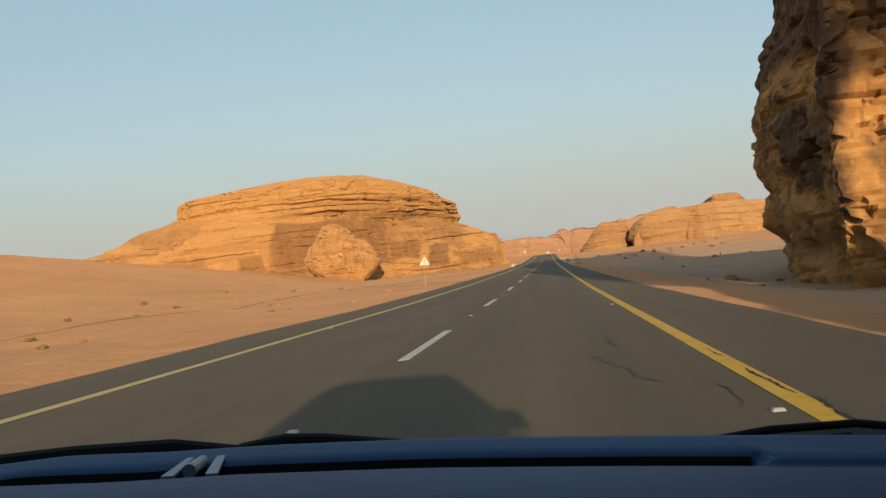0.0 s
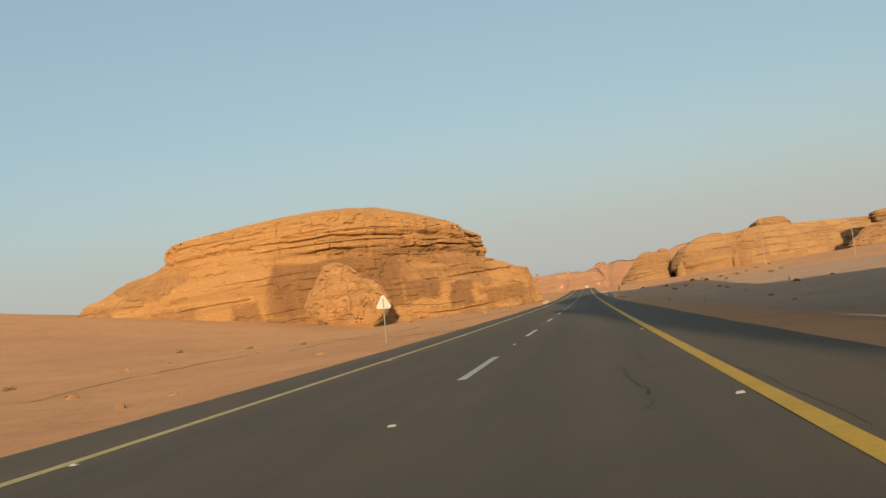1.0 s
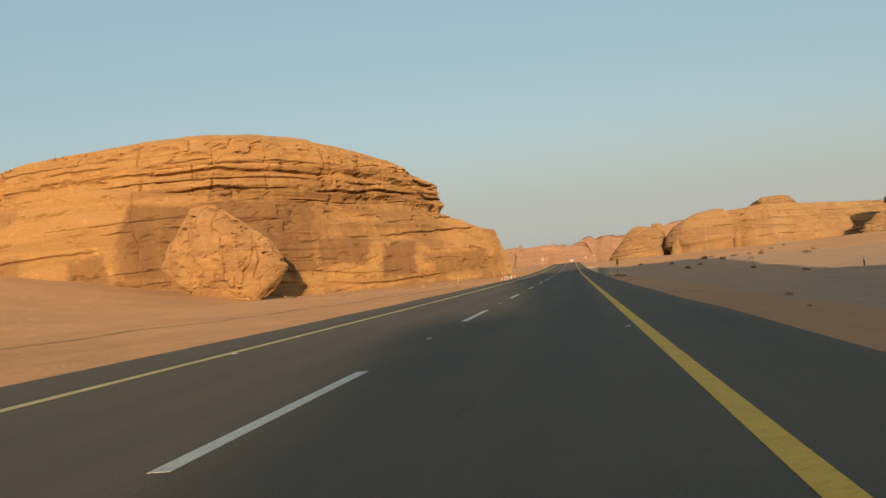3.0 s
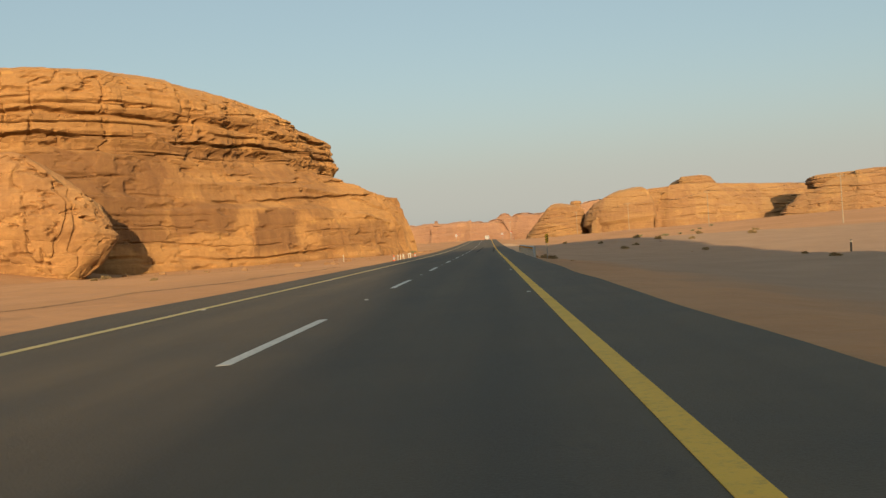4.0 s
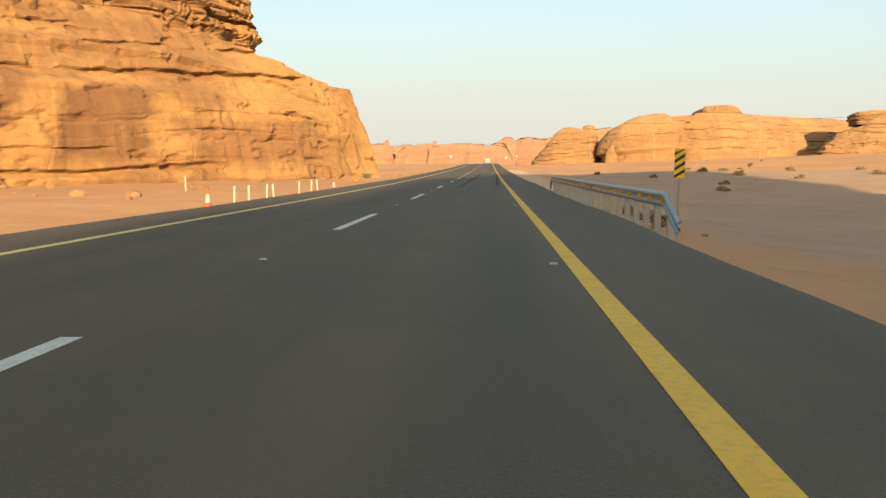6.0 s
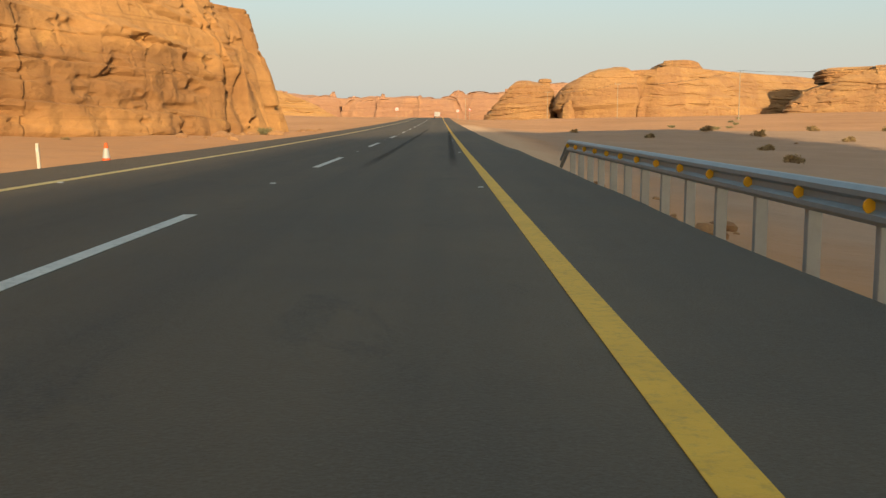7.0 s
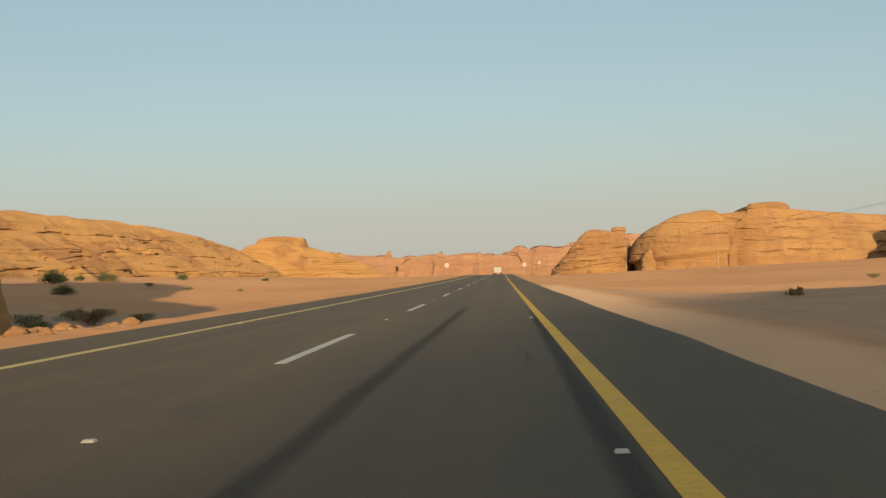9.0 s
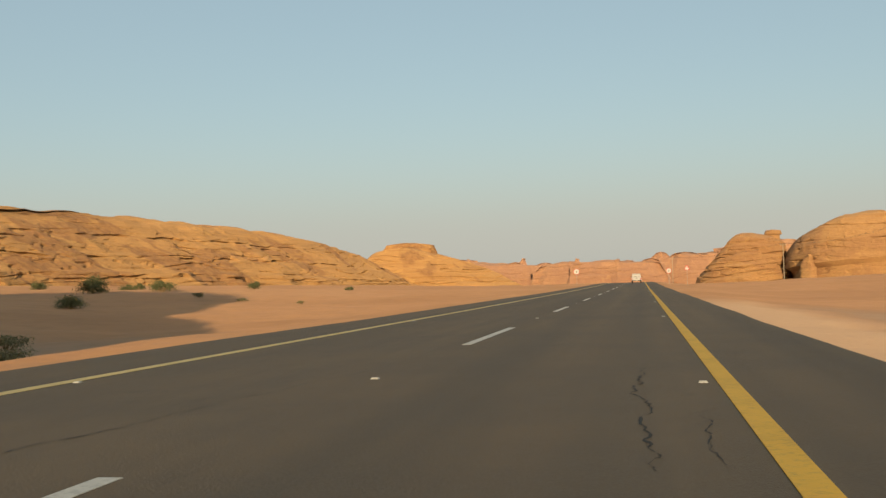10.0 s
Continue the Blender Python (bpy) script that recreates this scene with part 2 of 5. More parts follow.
def lattice(ix, iy, iz, seed):
    """Pseudo-random values from 0 to 1 at the points of a lattice."""
    h = (ix * 374761393 + iy * 668265263 + iz * 2147483647 + seed * 974711) & 0xFFFFFFFF
    h = ((h ^ (h >> 13)) * 1274126177) & 0xFFFFFFFF
    h = ((h ^ (h >> 16)) * 2246822519) & 0xFFFFFFFF
    return ((h ^ (h >> 15)) & 0xFFFFFF) / float(0xFFFFFF)


def vnoise(x, y, z, seed=0):
    x, y, z = np.broadcast_arrays(np.asarray(x, float), np.asarray(y, float), np.asarray(z, float))
    fx, fy, fz = np.floor(x), np.floor(y), np.floor(z)
    ix, iy, iz = fx.astype(np.int64), fy.astype(np.int64), fz.astype(np.int64)
    u, v, w = x - fx, y - fy, z - fz
    u, v, w = u * u * (3 - 2 * u), v * v * (3 - 2 * v), w * w * (3 - 2 * w)
    out = 0
    for a in (0, 1):
        for b in (0, 1):
            for c in (0, 1):
                out = out + lattice(ix + a, iy + b, iz + c, seed) * (u if a else 1 - u) * (v if b else 1 - v) * (w if c else 1 - w)
    return out * 2 - 1


def fbm(x, y, z, octaves=5, seed=0, gain=0.5):
    total, amp = 0, 1.0
    for o in range(octaves):
        total = total + amp * vnoise(x * 2 ** o, y * 2 ** o, z * 2 ** o, seed + 17 * o)
        amp *= gain
    return total


def smooth_closed(points, n):
    """A closed smooth curve through rows of numbers, as n rows."""
    p = np.asarray(points, float)
    k = len(p)
    t = np.arange(n) * k / n
    i = np.floor(t).astype(int)
    u = (t - i)[:, None]
    a, b, c, d = (p[(i + j) % k] for j in (-1, 0, 1, 2))
    return 0.5 * (2 * b + (c - a) * u + (2 * a - 5 * b + 4 * c - d) * u * u + (3 * b - a - 3 * c + d) * u ** 3)


def road_z(y):
    return np.interp(y, ROAD_Y, ROAD_Z)


ROAD_Y = np.array([-200, -21, 10, 42, 73, 105, 136, 167, 199, 230, 261, 293, 324, 356, 418, 470, 520, 560, 620, 760, 1200, 5000])
ROAD_Z = np.array([2.2, 0.28, 0.01, -0.18, -0.25, -0.26, -0.25, -0.22, -0.15, -0.09, 0.01, 0.19, 0.42, 0.7, 1.28, 1.85, 2.45, 2.85, 3.2, 3.0, 3.0, 3.0])
RIGHT, LEFT = 3.63, -3.67            # the yellow edge lines; the dashed line is x = 0
EDGE_R, EDGE_L = 5.45, -5.67          # the asphalt's edges


def ground_z(x, y):
    """The height of the sand: banked up to the -x side, a hollow past the mesa, a little lower than the road on the +x side."""
    x, y = np.asarray(x, float), np.asarray(y, float)
    side = np.interp(y, [0, 60, 160, 230, 320, 400, 520, 900, 2000], [0.03, 0.045, 0.1, 0.165, 0.13, 0.045, 0.03, 0.012, 0.01])
    left = side * np.clip(-x - np.interp(y, [120, 190, 300, 360], [30, 40, 40, 30]), 0, 190)
    left = left - np.interp(y, [310, 325, 390, 450], [0.0, 1.1, 1.1, 0.0]) * np.clip((-x - 8) / 5, 0, 1)
    right = -np.interp(y, [-100, 0, 120, 220, 300, 420], [1.2, 1.3, 1.0, 0.7, 0.6, 0.9]) * np.clip((x - 6.3) / 8, 0, 1)
    right = right + np.interp(y, [0, 300, 420, 700, 1500], [0.0, 0.0, 0.012, 0.03, 0.02]) * np.clip(x - 30, 0, 200)
    right = right - 1.6 * np.exp(-((x - 44) ** 2 + (y - 240) ** 2) / 1500)        # a shallow wash
    away_from_road = np.clip((np.abs(x) - 8) / 12, 0, 1)
    z = np.interp(y, ROAD_Y, ROAD_Z) + left + right
    z = z + away_from_road * (0.45 * fbm(x / 38, y / 38, 0, 3, 5) + 0.12 * fbm(x / 6, y / 6, 0, 3, 8))
    verge = np.clip((np.abs(x) - 5.5) / 1.2, 0, 1) * (1 - np.clip((np.abs(x) - 9) / 4, 0, 1))
    return z - 0.06 + verge * 0.07 * fbm(x / 1.5, y / 2.5, 0, 3, 3) - 0.2 * (np.abs(x) < 5.2)


def rock(plan, profile, dome, n=(240, 90), seed=1, rough=1.0, ledge=0.5, cracks=0.6, sink=2.0, cell=6.0, top=1.0, base=None, bed=2.2, pit=1.0, flute=0.0, calm=0.0, panel=(), seams=(), strict=False, lean=((0, 0), (1, 0)), other=None, shaft=None):
    """One tier of bedded sandstone, as points and faces. plan: rows of x, y, rim height, slope round the foot, as seen from above against
    the clock. profile: rows of (share of the rim height, share of the slope by which the face stands back). dome: how far the top swells.
    other: a second profile, mixed in by the share in the fifth column of the plan."""
    nu, nv = n
    ring = smooth_closed(plan, nu)
    cx, cy = ring[:, 0].mean(), ring[:, 1].mean()
    foot = (ground_z(ring[:, 0], ring[:, 1]) if base is None else np.full(nu, float(base))) - sink
    dx = np.roll(ring[:, 0], -1) - np.roll(ring[:, 0], 1)
    dy = np.roll(ring[:, 1], -1) - np.roll(ring[:, 1], 1)
    ln = np.hypot(dx, dy) + 1e-9
    nx, ny = dy / ln, -dx / ln                       # outward
    pr = np.asarray(profile, float)
    side_rows = int(nv * 0.76)
    s = np.linspace(0, 1, side_rows)
    back = np.interp(s, pr[:, 0], pr[:, 1])
    z = foot[:, None] + s[None, :] * (ring[:, 2:3] + sink)
    plainly = np.interp(s, [0, 1], [0.0, 1.0]) ** 1.3 if pr[0, 1] <= 0.2 else back
    vary = np.clip(0.55 + 0.9 * fbm(ring[:, 0] / 16, ring[:, 1] / 16, 0.0, 2, seed + 77), 0, 1)[:, None]
    vary = np.ones_like(vary) if strict else vary
    back = back[None, :] * vary + plainly[None, :] * (1 - vary)
    if other:
        second = np.asarray(other, float)
        share = np.clip(ring[:, 4:5], 0, 1)
        back = back * (1 - share) + np.interp(s, second[:, 0], second[:, 1])[None, :] * share
    x = ring[:, 0:1] - nx[:, None] * ring[:, 3:4] * back
    y = ring[:, 1:2] - ny[:, None] * ring[:, 3:4] * back
    x = x + np.interp(s, [a for a, b in lean], [b for a, b in lean])[None, :]
    q = np.linspace(0, 1, nv - side_rows + 1)[1:] ** 0.9
    keep = 1 - q * 0.985
    zr = z[:, -1:]
    cx = cx + lean[-1][1]
    tx = cx + (x[:, -1:] - cx) * keep
    ty = cy + (y[:, -1:] - cy) * keep
    tz = zr + (zr.mean() - zr) * (q * q) + dome * (1 - keep ** 2.2)
    x, y, z = np.concatenate([x, tx], 1), np.concatenate([y, ty], 1), np.concatenate([z, tz], 1)
    rim_fade = 0.25 if ring[:, 3].mean() > 18 else 1.0
    wall = np.concatenate([np.interp(s, [0.8, 1.0], [1.0, rim_fade]), rim_fade * np.clip(1 - q * 2.2, 0, 1)])[None, :]
    # beds of uneven thickness: each bulges, and is undercut where the softer seam below it has weathered out
    zz = z + 0.9 * bed * fbm(x / 30, y / 34, z / 34, 2, seed) + 0.35 * bed * vnoise(0.0, 0.0, z / (1.6 * bed), seed + 2)
    level = zz / bed
    num = np.floor(level)
    part_of = level - num
    proud = lattice(num.astype(np.int64), 0 * num.astype(np.int64), 0 * num.astype(np.int64), seed + 5) - 0.5
    local = vnoise(x / (cell * 2), y / (cell * 2), num * 3.7, seed + 6)
    seam = -np.clip(1 - part_of / 0.13, 0, 1) * np.clip(local * 2.6 + 0.1, 0, 1)
    belly = np.sqrt(np.clip(part_of, 0, 1)) * (1 - 0.35 * part_of)
    thin = np.tanh(2.0 * fbm(x / 25, y / 25, zz / (bed * 0.28), 2, seed + 9))
    lumps = fbm(x / cell, y / cell, z / (cell * 0.7), 5, seed + 21, 0.54)
    big = fbm(x / (cell * 3.2), y / (cell * 3.2), z / (cell * 3.2), 3, seed + 33)
    line = np.abs(fbm(x / (cell * 1.3), y / (cell * 1.3), z / (cell * 5), 3, seed + 44))
    crack = -np.clip(1 - line / 0.06, 0, 1) ** 1.3
    blocks = np.round(2.2 * fbm(x / (cell * 0.8), y / (cell * 0.8), num * 0.7, 2, seed + 48)) / 2.2
    pits = -np.clip(fbm(x / (cell * 0.45), y / (cell * 0.45), z / (cell * 0.2), 3, seed + 55) - 0.3, 0, 1)
    even = 1 - calm * np.clip(1.0 + 1.3 * vnoise(x / 22, y / 22, z / 11, seed + 88), 0, 1)
    grooves = flute * fbm(x / 1.8, y / 1.8, z / 30, 3, seed + 99)
    sheets, bedded = 0.0, 1.0
    if shaft:                                        # past this y the beds end and the face is fluted upright
        bedded = np.clip((shaft - y + 1.5 * fbm(z / 3, 0.0, 0.0, 2, seed + 140)) / 1.5, 0, 1)
        grooves = grooves + (1 - bedded) * (0.55 * np.abs(fbm(x / 2.6, y / 2.6, z / 26, 3, seed + 141)) - 0.9 * np.clip(1 - np.abs(fbm(x / 3.4, y / 3.4, z / 40, 2, seed + 142)) / 0.09, 0, 1))
    if panel:                                        # upright joints part the face into broad flat sheets
        wide, deep = panel
        run = np.cumsum(np.hypot(np.diff(ring[:, 0], append=ring[:1, 0]), np.diff(ring[:, 1], append=ring[:1, 1])))[:, None]
        run = run / wide + 0.5 * fbm(run / (wide * 1.7), 0.0, 0.0, 2, seed + 120) + 0.2 * fbm(run / 3, 0.0, z / 4, 3, seed + 121)
        storey = np.floor(z / 4.6 + 0.5 * fbm(x / 20, y / 20, 0.0, 2, seed + 122))
        ix, iz = np.floor(run).astype(np.int64), storey.astype(np.int64)
        within = run - np.floor(run)
        shown = np.clip(0.45 + 1.6 * fbm(x / 18, y / 18, z / 9, 2, seed + 125), 0, 1)
        sheets = shown * deep * (lattice(ix, 0 * ix, 0 * iz, seed + 123) + 0.25 * lattice(ix, 0 * ix, iz, seed + 124) - 0.7) - 0.08 * deep * np.clip(1 - within / 0.03, 0, 1)
    for level_z, deep, thick in seams:               # soft seams, weathered back here and there
        dz = np.abs(z + 0.8 * fbm(x / 14, y / 14, 0.0, 2, seed + 131) + 0.12 * fbm(x / 1.5, y / 1.5, 0.0, 2, seed + 132) - level_z)
        sheets = sheets - bedded * deep * np.clip(1.5 * (1 - dz / thick), 0, 1) * np.clip(0.4 + 2.4 * fbm(x / 9, y / 9, level_z * 1.0, 2, seed + 133), 0, 1)
    push = wall * (grooves + sheets + (0.25 + 0.75 * bedded) * even * ledge * (0.9 * proud + 1.5 * seam + 0.4 * belly + 0.22 * thin + 0.45 * blocks) + cracks * crack * 1.5 + rough * 1.1 * pit * pits) + rough * (0.5 * even * lumps + 0.9 * big) * (0.3 + 0.7 * wall)
    x = x + nx[:, None] * push
    y = y + ny[:, None] * push
    z = z + (1 - wall) * top * rough * (0.3 * lumps + 0.45 * np.tanh(4 * fbm(x / 14, y / 14, 0, 3, seed + 66)))
    v = np.stack([x, y, z], 2).reshape(-1, 3)
    rows = x.shape[1]
    i = np.arange(nu)[:, None] * rows
    j = ((np.arange(nu)[:, None] + 1) % nu) * rows
    r = np.arange(rows - 1)[None, :]
    quads = np.stack([i + r, j + r, j + r + 1, i + r + 1], 2).reshape(-1, 4)
    v = np.vstack([v, [[cx, cy, float(z[:, -1].mean())]]])
    fan = [(int(a), int(b), len(v) - 1) for a, b in zip(i[:, 0] + rows - 1, j[:, 0] + rows - 1)]
    return v, quads.tolist() + fan


def rock_object(name, tiers, material, label, category="rock formation", group="", names=("lower_cliff", "cap")):
    """A rock of one tier is one mesh; where a cap or a second dome stands on it, each is a part."""
    if len(tiers) == 1:
        ob = mesh_object(name, *tiers[0], material)
    else:
        ob = empty(name, Matrix.Identity(4))
        for (v, f), part_name in zip(tiers, names):
            mesh_object(part_name, v, f, material, ob)
    return tagged(ob, label, category, group)


# ---------------------------------------------------------------- ground and road
def steps(marks):
    out = []
    for a, b, d in marks:
        out += list(np.arange(a, b, d))
    return np.array(out + [marks[-1][1]])


def strip(name, x0, x1, y0, y1, lift, material, parent=None, depth=0.0, dy=4.0):
    ys = np.append(np.arange(y0, y1, dy), y1)
    zs = road_z(ys) + lift
    v, f = [], []
    for yy, z in zip(ys, zs):
        v += [(x0, yy, z), (x1, yy, z), (x0, yy, z - depth), (x1, yy, z - depth)]
    for i in range(len(ys) - 1):
        a, b = 4 * i, 4 * i + 4
        f += [(a, a + 1, b + 1, b), (a + 2, a, b, b + 2), (a + 1, a + 3, b + 3, b + 1)]
    m = 4 * (len(ys) - 1)
    f += [(0, 2, 3, 1), (m, m + 1, m + 3, m + 2)]
    return mesh_object(name, v, f, material, parent)


gx = steps([(-2600, -400, 100), (-400, -120, 10), (-120, -30, 2.5), (-30, -12, 0.75), (-12, 14, 0.4), (14, 40, 1.5), (40, 140, 5), (140, 500, 20), (500, 2600, 100)])
gy = steps([(-700, -100, 25), (-100, -10, 5), (-10, 420, 1.1), (420, 640, 4), (640, 1200, 20), (1200, 4600, 200)])
GX, GY = np.meshgrid(gx, gy, indexing="ij")
GZ = ground_z(GX, GY)
gv = np.stack([GX, GY, GZ], 2).reshape(-1, 3)
gw = len(gy)
gf = [(i * gw + j, (i + 1) * gw + j, (i + 1) * gw + j + 1, i * gw + j + 1) for i in range(len(gx) - 1) for j in range(gw - 1)]
ground = mesh_object("ground", gv, gf, SAND, smooth=True)
tagged(ground, "pale orange desert sand with scattered pebbles and faint tyre tracks", "ground", kind="structure")

ry = np.arange(-200, 901, 1.5)
edge_l = EDGE_L + 0.09 * fbm(ry / 9, 0.0, 0.0, 3, 12)
edge_r = EDGE_R + 0.07 * fbm(ry / 9, 5.0, 0.0, 3, 13) + np.interp(ry, [115, 150, 185, 215, 235, 262], [0.0, -0.2, -0.2, -0.05, -0.15, 0.0])
rv = [(x, y, float(road_z(y)) + z) for a, b, y in zip(edge_l, edge_r, ry) for x, z in ((a, 0.0), (b, 0.0), (a, -0.12), (b, -0.12))]
rf = [q for i in range(0, 4 * len(ry) - 4, 4) for q in ((i, i + 1, i + 5, i + 4), (i + 2, i, i + 4, i + 6), (i + 1, i + 3, i + 7, i + 5))]
road = mesh_object("road", rv, rf, ASPHALT)
tagged(road, "worn dark brown-grey asphalt two-lane road with cracks", "road", kind="structure")

# ---------------------------------------------------------------- rocks
FACE = [(0, -0.15), (0.1, 0.0), (0.16, -0.05), (0.5, 0.1), (0.7, 0.3), (0.76, 0.6), (1.0, 1.0)]
CAP = [(0, 0.4), (0.3, 0.42), (0.38, 0.1), (0.55, 0.2), (0.6, 0.45), (0.66, 0.22), (0.85, 0.35), (1.0, 1.0)]
DOME = [(0, 0.0), (0.3, 0.02), (0.5, 0.12), (0.55, 0.3), (0.75, 0.42), (0.9, 0.72), (1, 1)]
SLICK = [(0, -0.12), (0.08, 0.0), (0.14, -0.06), (0.5, 0.06), (0.58, 0.12), (0.62, 0.34), (0.74, 0.5), (0.78, 0.46), (0.86, 0.72), (1.0, 1.0)]
rock_object("mesa_rock", [
    rock([(-118, 272, 4, 9, 0), (-103, 257, 9, 11, 0), (-84, 248, 13, 6, 0), (-62, 245, 14, 3, 0), (-46, 250, 14.6, 2.5, 0), (-37.5, 257.3, 14.6, 3, 0.2), (-30, 266, 14.6, 6, 1), (-18.6, 284, 13.6, 6.5, 1), (-11.4, 300, 10, 3.2, 0.5),
          (-11.2, 317, 9.7, 3.0, 0), (-24, 338, 12, 6, 0), (-62, 352, 12, 8, 0), (-102, 320, 8, 10, 0)], FACE, 3.5, (1500, 180), 3, 0.78, 0.34, 0.0, cell=5, flute=0.2, calm=0.85, pit=0.9, panel=(6.5, 0.65),
         seams=((1.6, 0.9, 0.3), (3.4, 0.5, 0.14), (5.4, 0.35, 0.16), (9.2, 0.8, 0.3), (11.5, 0.6, 0.22), (13.0, 0.5, 0.16)), other=SLICK, shaft=298.0),
    rock([(-91, 274, 9.5, 3), (-88.5, 257, 10, 2), (-73, 249.5, 11, 2.5), (-52, 250.5, 11.6, 2), (-37, 263, 11.2, 2.5), (-28.4, 282, 10.2, 3), (-24.0, 299, 7.6, 2.2), (-25, 316, 7.5, 3),
          (-50, 332, 7, 4), (-80, 318, 7, 4)], CAP, 4.2, (760, 150), 5, 0.75, 0.75, 0.5, 1.5, 4, base=13.4, bed=2.0, pit=1.4, seams=((16.6, 1.4, 0.3), (19.4, 1.2, 0.3), (21.0, 0.6, 0.2)))],
    ROCK, "large orange sandstone mesa with overhanging cap and dark desert varnish")
rock_object("boulder", [
    rock([(-53.4, 238.5, 9.6, 3.6), (-50.2, 233.2, 12.4, 3.0), (-44.5, 231.6, 12.6, 3.0), (-39, 233, 9.6, 2.4), (-36.2, 238.5, 7.6, 2.2), (-39.5, 245, 9, 3), (-48, 245.5, 12.6, 3)],
         [(0, 1.7), (0.1, 1.15), (0.26, 0.45), (0.42, 0.08), (0.55, -0.06), (0.68, 0.1), (0.8, 0.32), (0.92, 0.7), (1, 1)], 0.9, (300, 170), 14, 0.6, 0.1, 0.35, 0.8, 2.8, base=0.4, bed=1.4, pit=1.8, flute=0.15, strict=True)],
    ROCK_PALE, "huge pale fallen sandstone boulder leaning against the mesa foot", "boulder")
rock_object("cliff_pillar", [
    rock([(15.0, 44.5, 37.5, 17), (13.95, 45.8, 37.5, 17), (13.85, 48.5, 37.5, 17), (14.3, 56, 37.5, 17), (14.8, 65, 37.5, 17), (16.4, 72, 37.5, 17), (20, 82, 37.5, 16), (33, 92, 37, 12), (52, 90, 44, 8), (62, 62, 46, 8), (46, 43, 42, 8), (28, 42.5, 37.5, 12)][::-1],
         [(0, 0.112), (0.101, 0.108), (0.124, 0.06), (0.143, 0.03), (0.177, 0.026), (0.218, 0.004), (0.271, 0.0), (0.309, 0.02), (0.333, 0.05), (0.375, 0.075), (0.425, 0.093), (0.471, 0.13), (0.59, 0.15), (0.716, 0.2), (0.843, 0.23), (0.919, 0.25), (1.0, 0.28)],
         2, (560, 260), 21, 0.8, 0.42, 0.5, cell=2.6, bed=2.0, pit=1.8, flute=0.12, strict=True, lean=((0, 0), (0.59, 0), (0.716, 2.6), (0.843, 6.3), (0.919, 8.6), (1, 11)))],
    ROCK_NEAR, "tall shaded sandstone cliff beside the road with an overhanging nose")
# stays out of view: added to throw shade on the pillar and roadside sand
rock_object("unseen_shade_rock", [
    rock([(13.4, -24, 22, 5.3), (16, -28, 22, 3), (20, -27, 22, -1.5), (21, -20, 22, -2.0), (19.5, -13, 22, -2), (13.4, -15, 22, 5.3)],
         [(0, 0.0), (0.45, 0.1), (0.56, 0.18), (0.7, 0.36), (0.85, 0.6), (1.0, 1.0)], 1, (140, 80), 31, 0.35, 0.25, 0.3, cell=4, strict=True),
    rock([(17.6, -24, 18.5, 14.5), (24, -31, 18.5, 8), (40, -32, 18.5, 3), (50, -22, 18.5, 3), (42, -10, 18.5, 5), (22.5, -10, 18.5, 12.5)],
         [(0, 0.0), (0.3, 0.25), (0.6, 0.55), (1.0, 1.0)], 1.5, (160, 80), 33, 0.5, 0.3, 0.4, 0.3, 4, base=19.4, strict=True),
    rock([(7.8, -34, 3.0, 1.0), (12, -38, 5, 2), (20, -36, 7, 2), (24, -10, 7, 2), (22, 14, 6.6, 2), (14, 18, 5.6, 2), (8.3, 15, 3.0, 1.0), (7.65, -8, 3.0, 1.0)], DOME, 0.4, (160, 50), 35, 0.4, 0.25, 0.2, cell=3)],
    ROCK_NEAR, "unseen mushroom-shaped sandstone rock added to cast shade on the pillar and verge", names=("stem", "cap", "foot"))
rock_object("low_hill", [
    rock([(-250, 400, 3, 10), (-200, 388, 5, 10), (-158, 380, 10, 12), (-125, 398, 8, 12), (-130, 450, 8, 10), (-200, 450, 6, 10)],
         FACE, 3, (200, 60), 41, 1.0, 0.7, 0.5, cell=9)],
    ROCK_FAR, "low rounded sandstone hill behind the dunes")
GENTLE = [(0, -0.15), (0.12, 0.0), (0.26, 0.1), (0.31, 0.24), (0.5, 0.42), (0.55, 0.52), (0.8, 0.78), (1, 1)]
LEDGES = ((8.3, 1.3, 0.4), (15.2, 1.5, 0.5), (22.4, 1.3, 0.5))
rock_object("long_ridge", [
    rock([(-225, 560, 18, 22), (-185, 522, 20, 22), (-152, 535, 20, 28), (-134, 620, 22, 36), (-118, 720, 23, 36), (-112, 820, 22, 34), (-118, 900, 17, 30), (-150, 970, 12, 25), (-300, 940, 24, 30), (-300, 780, 26, 30), (-262, 640, 22, 26)],
         GENTLE, 6, (1100, 170), 51, 1.1, 1.0, 0.0, cell=8, bed=3.1, pit=1.3, calm=0.2, seams=LEDGES),
    rock([(-200, 590, 4, 5), (-176, 602, 4, 5), (-168, 650, 3.5, 5), (-182, 700, 3, 5), (-225, 700, 4, 6), (-232, 625, 4, 6)], FACE, 1.0, (200, 50), 53, 0.6, 0.5, 0.1, 2, 8, base=25)],
    ROCK_SANDY, "long low sand-coloured sandstone ridge with thin broken ledges", names=("lower_slope", "upper_ledge"))
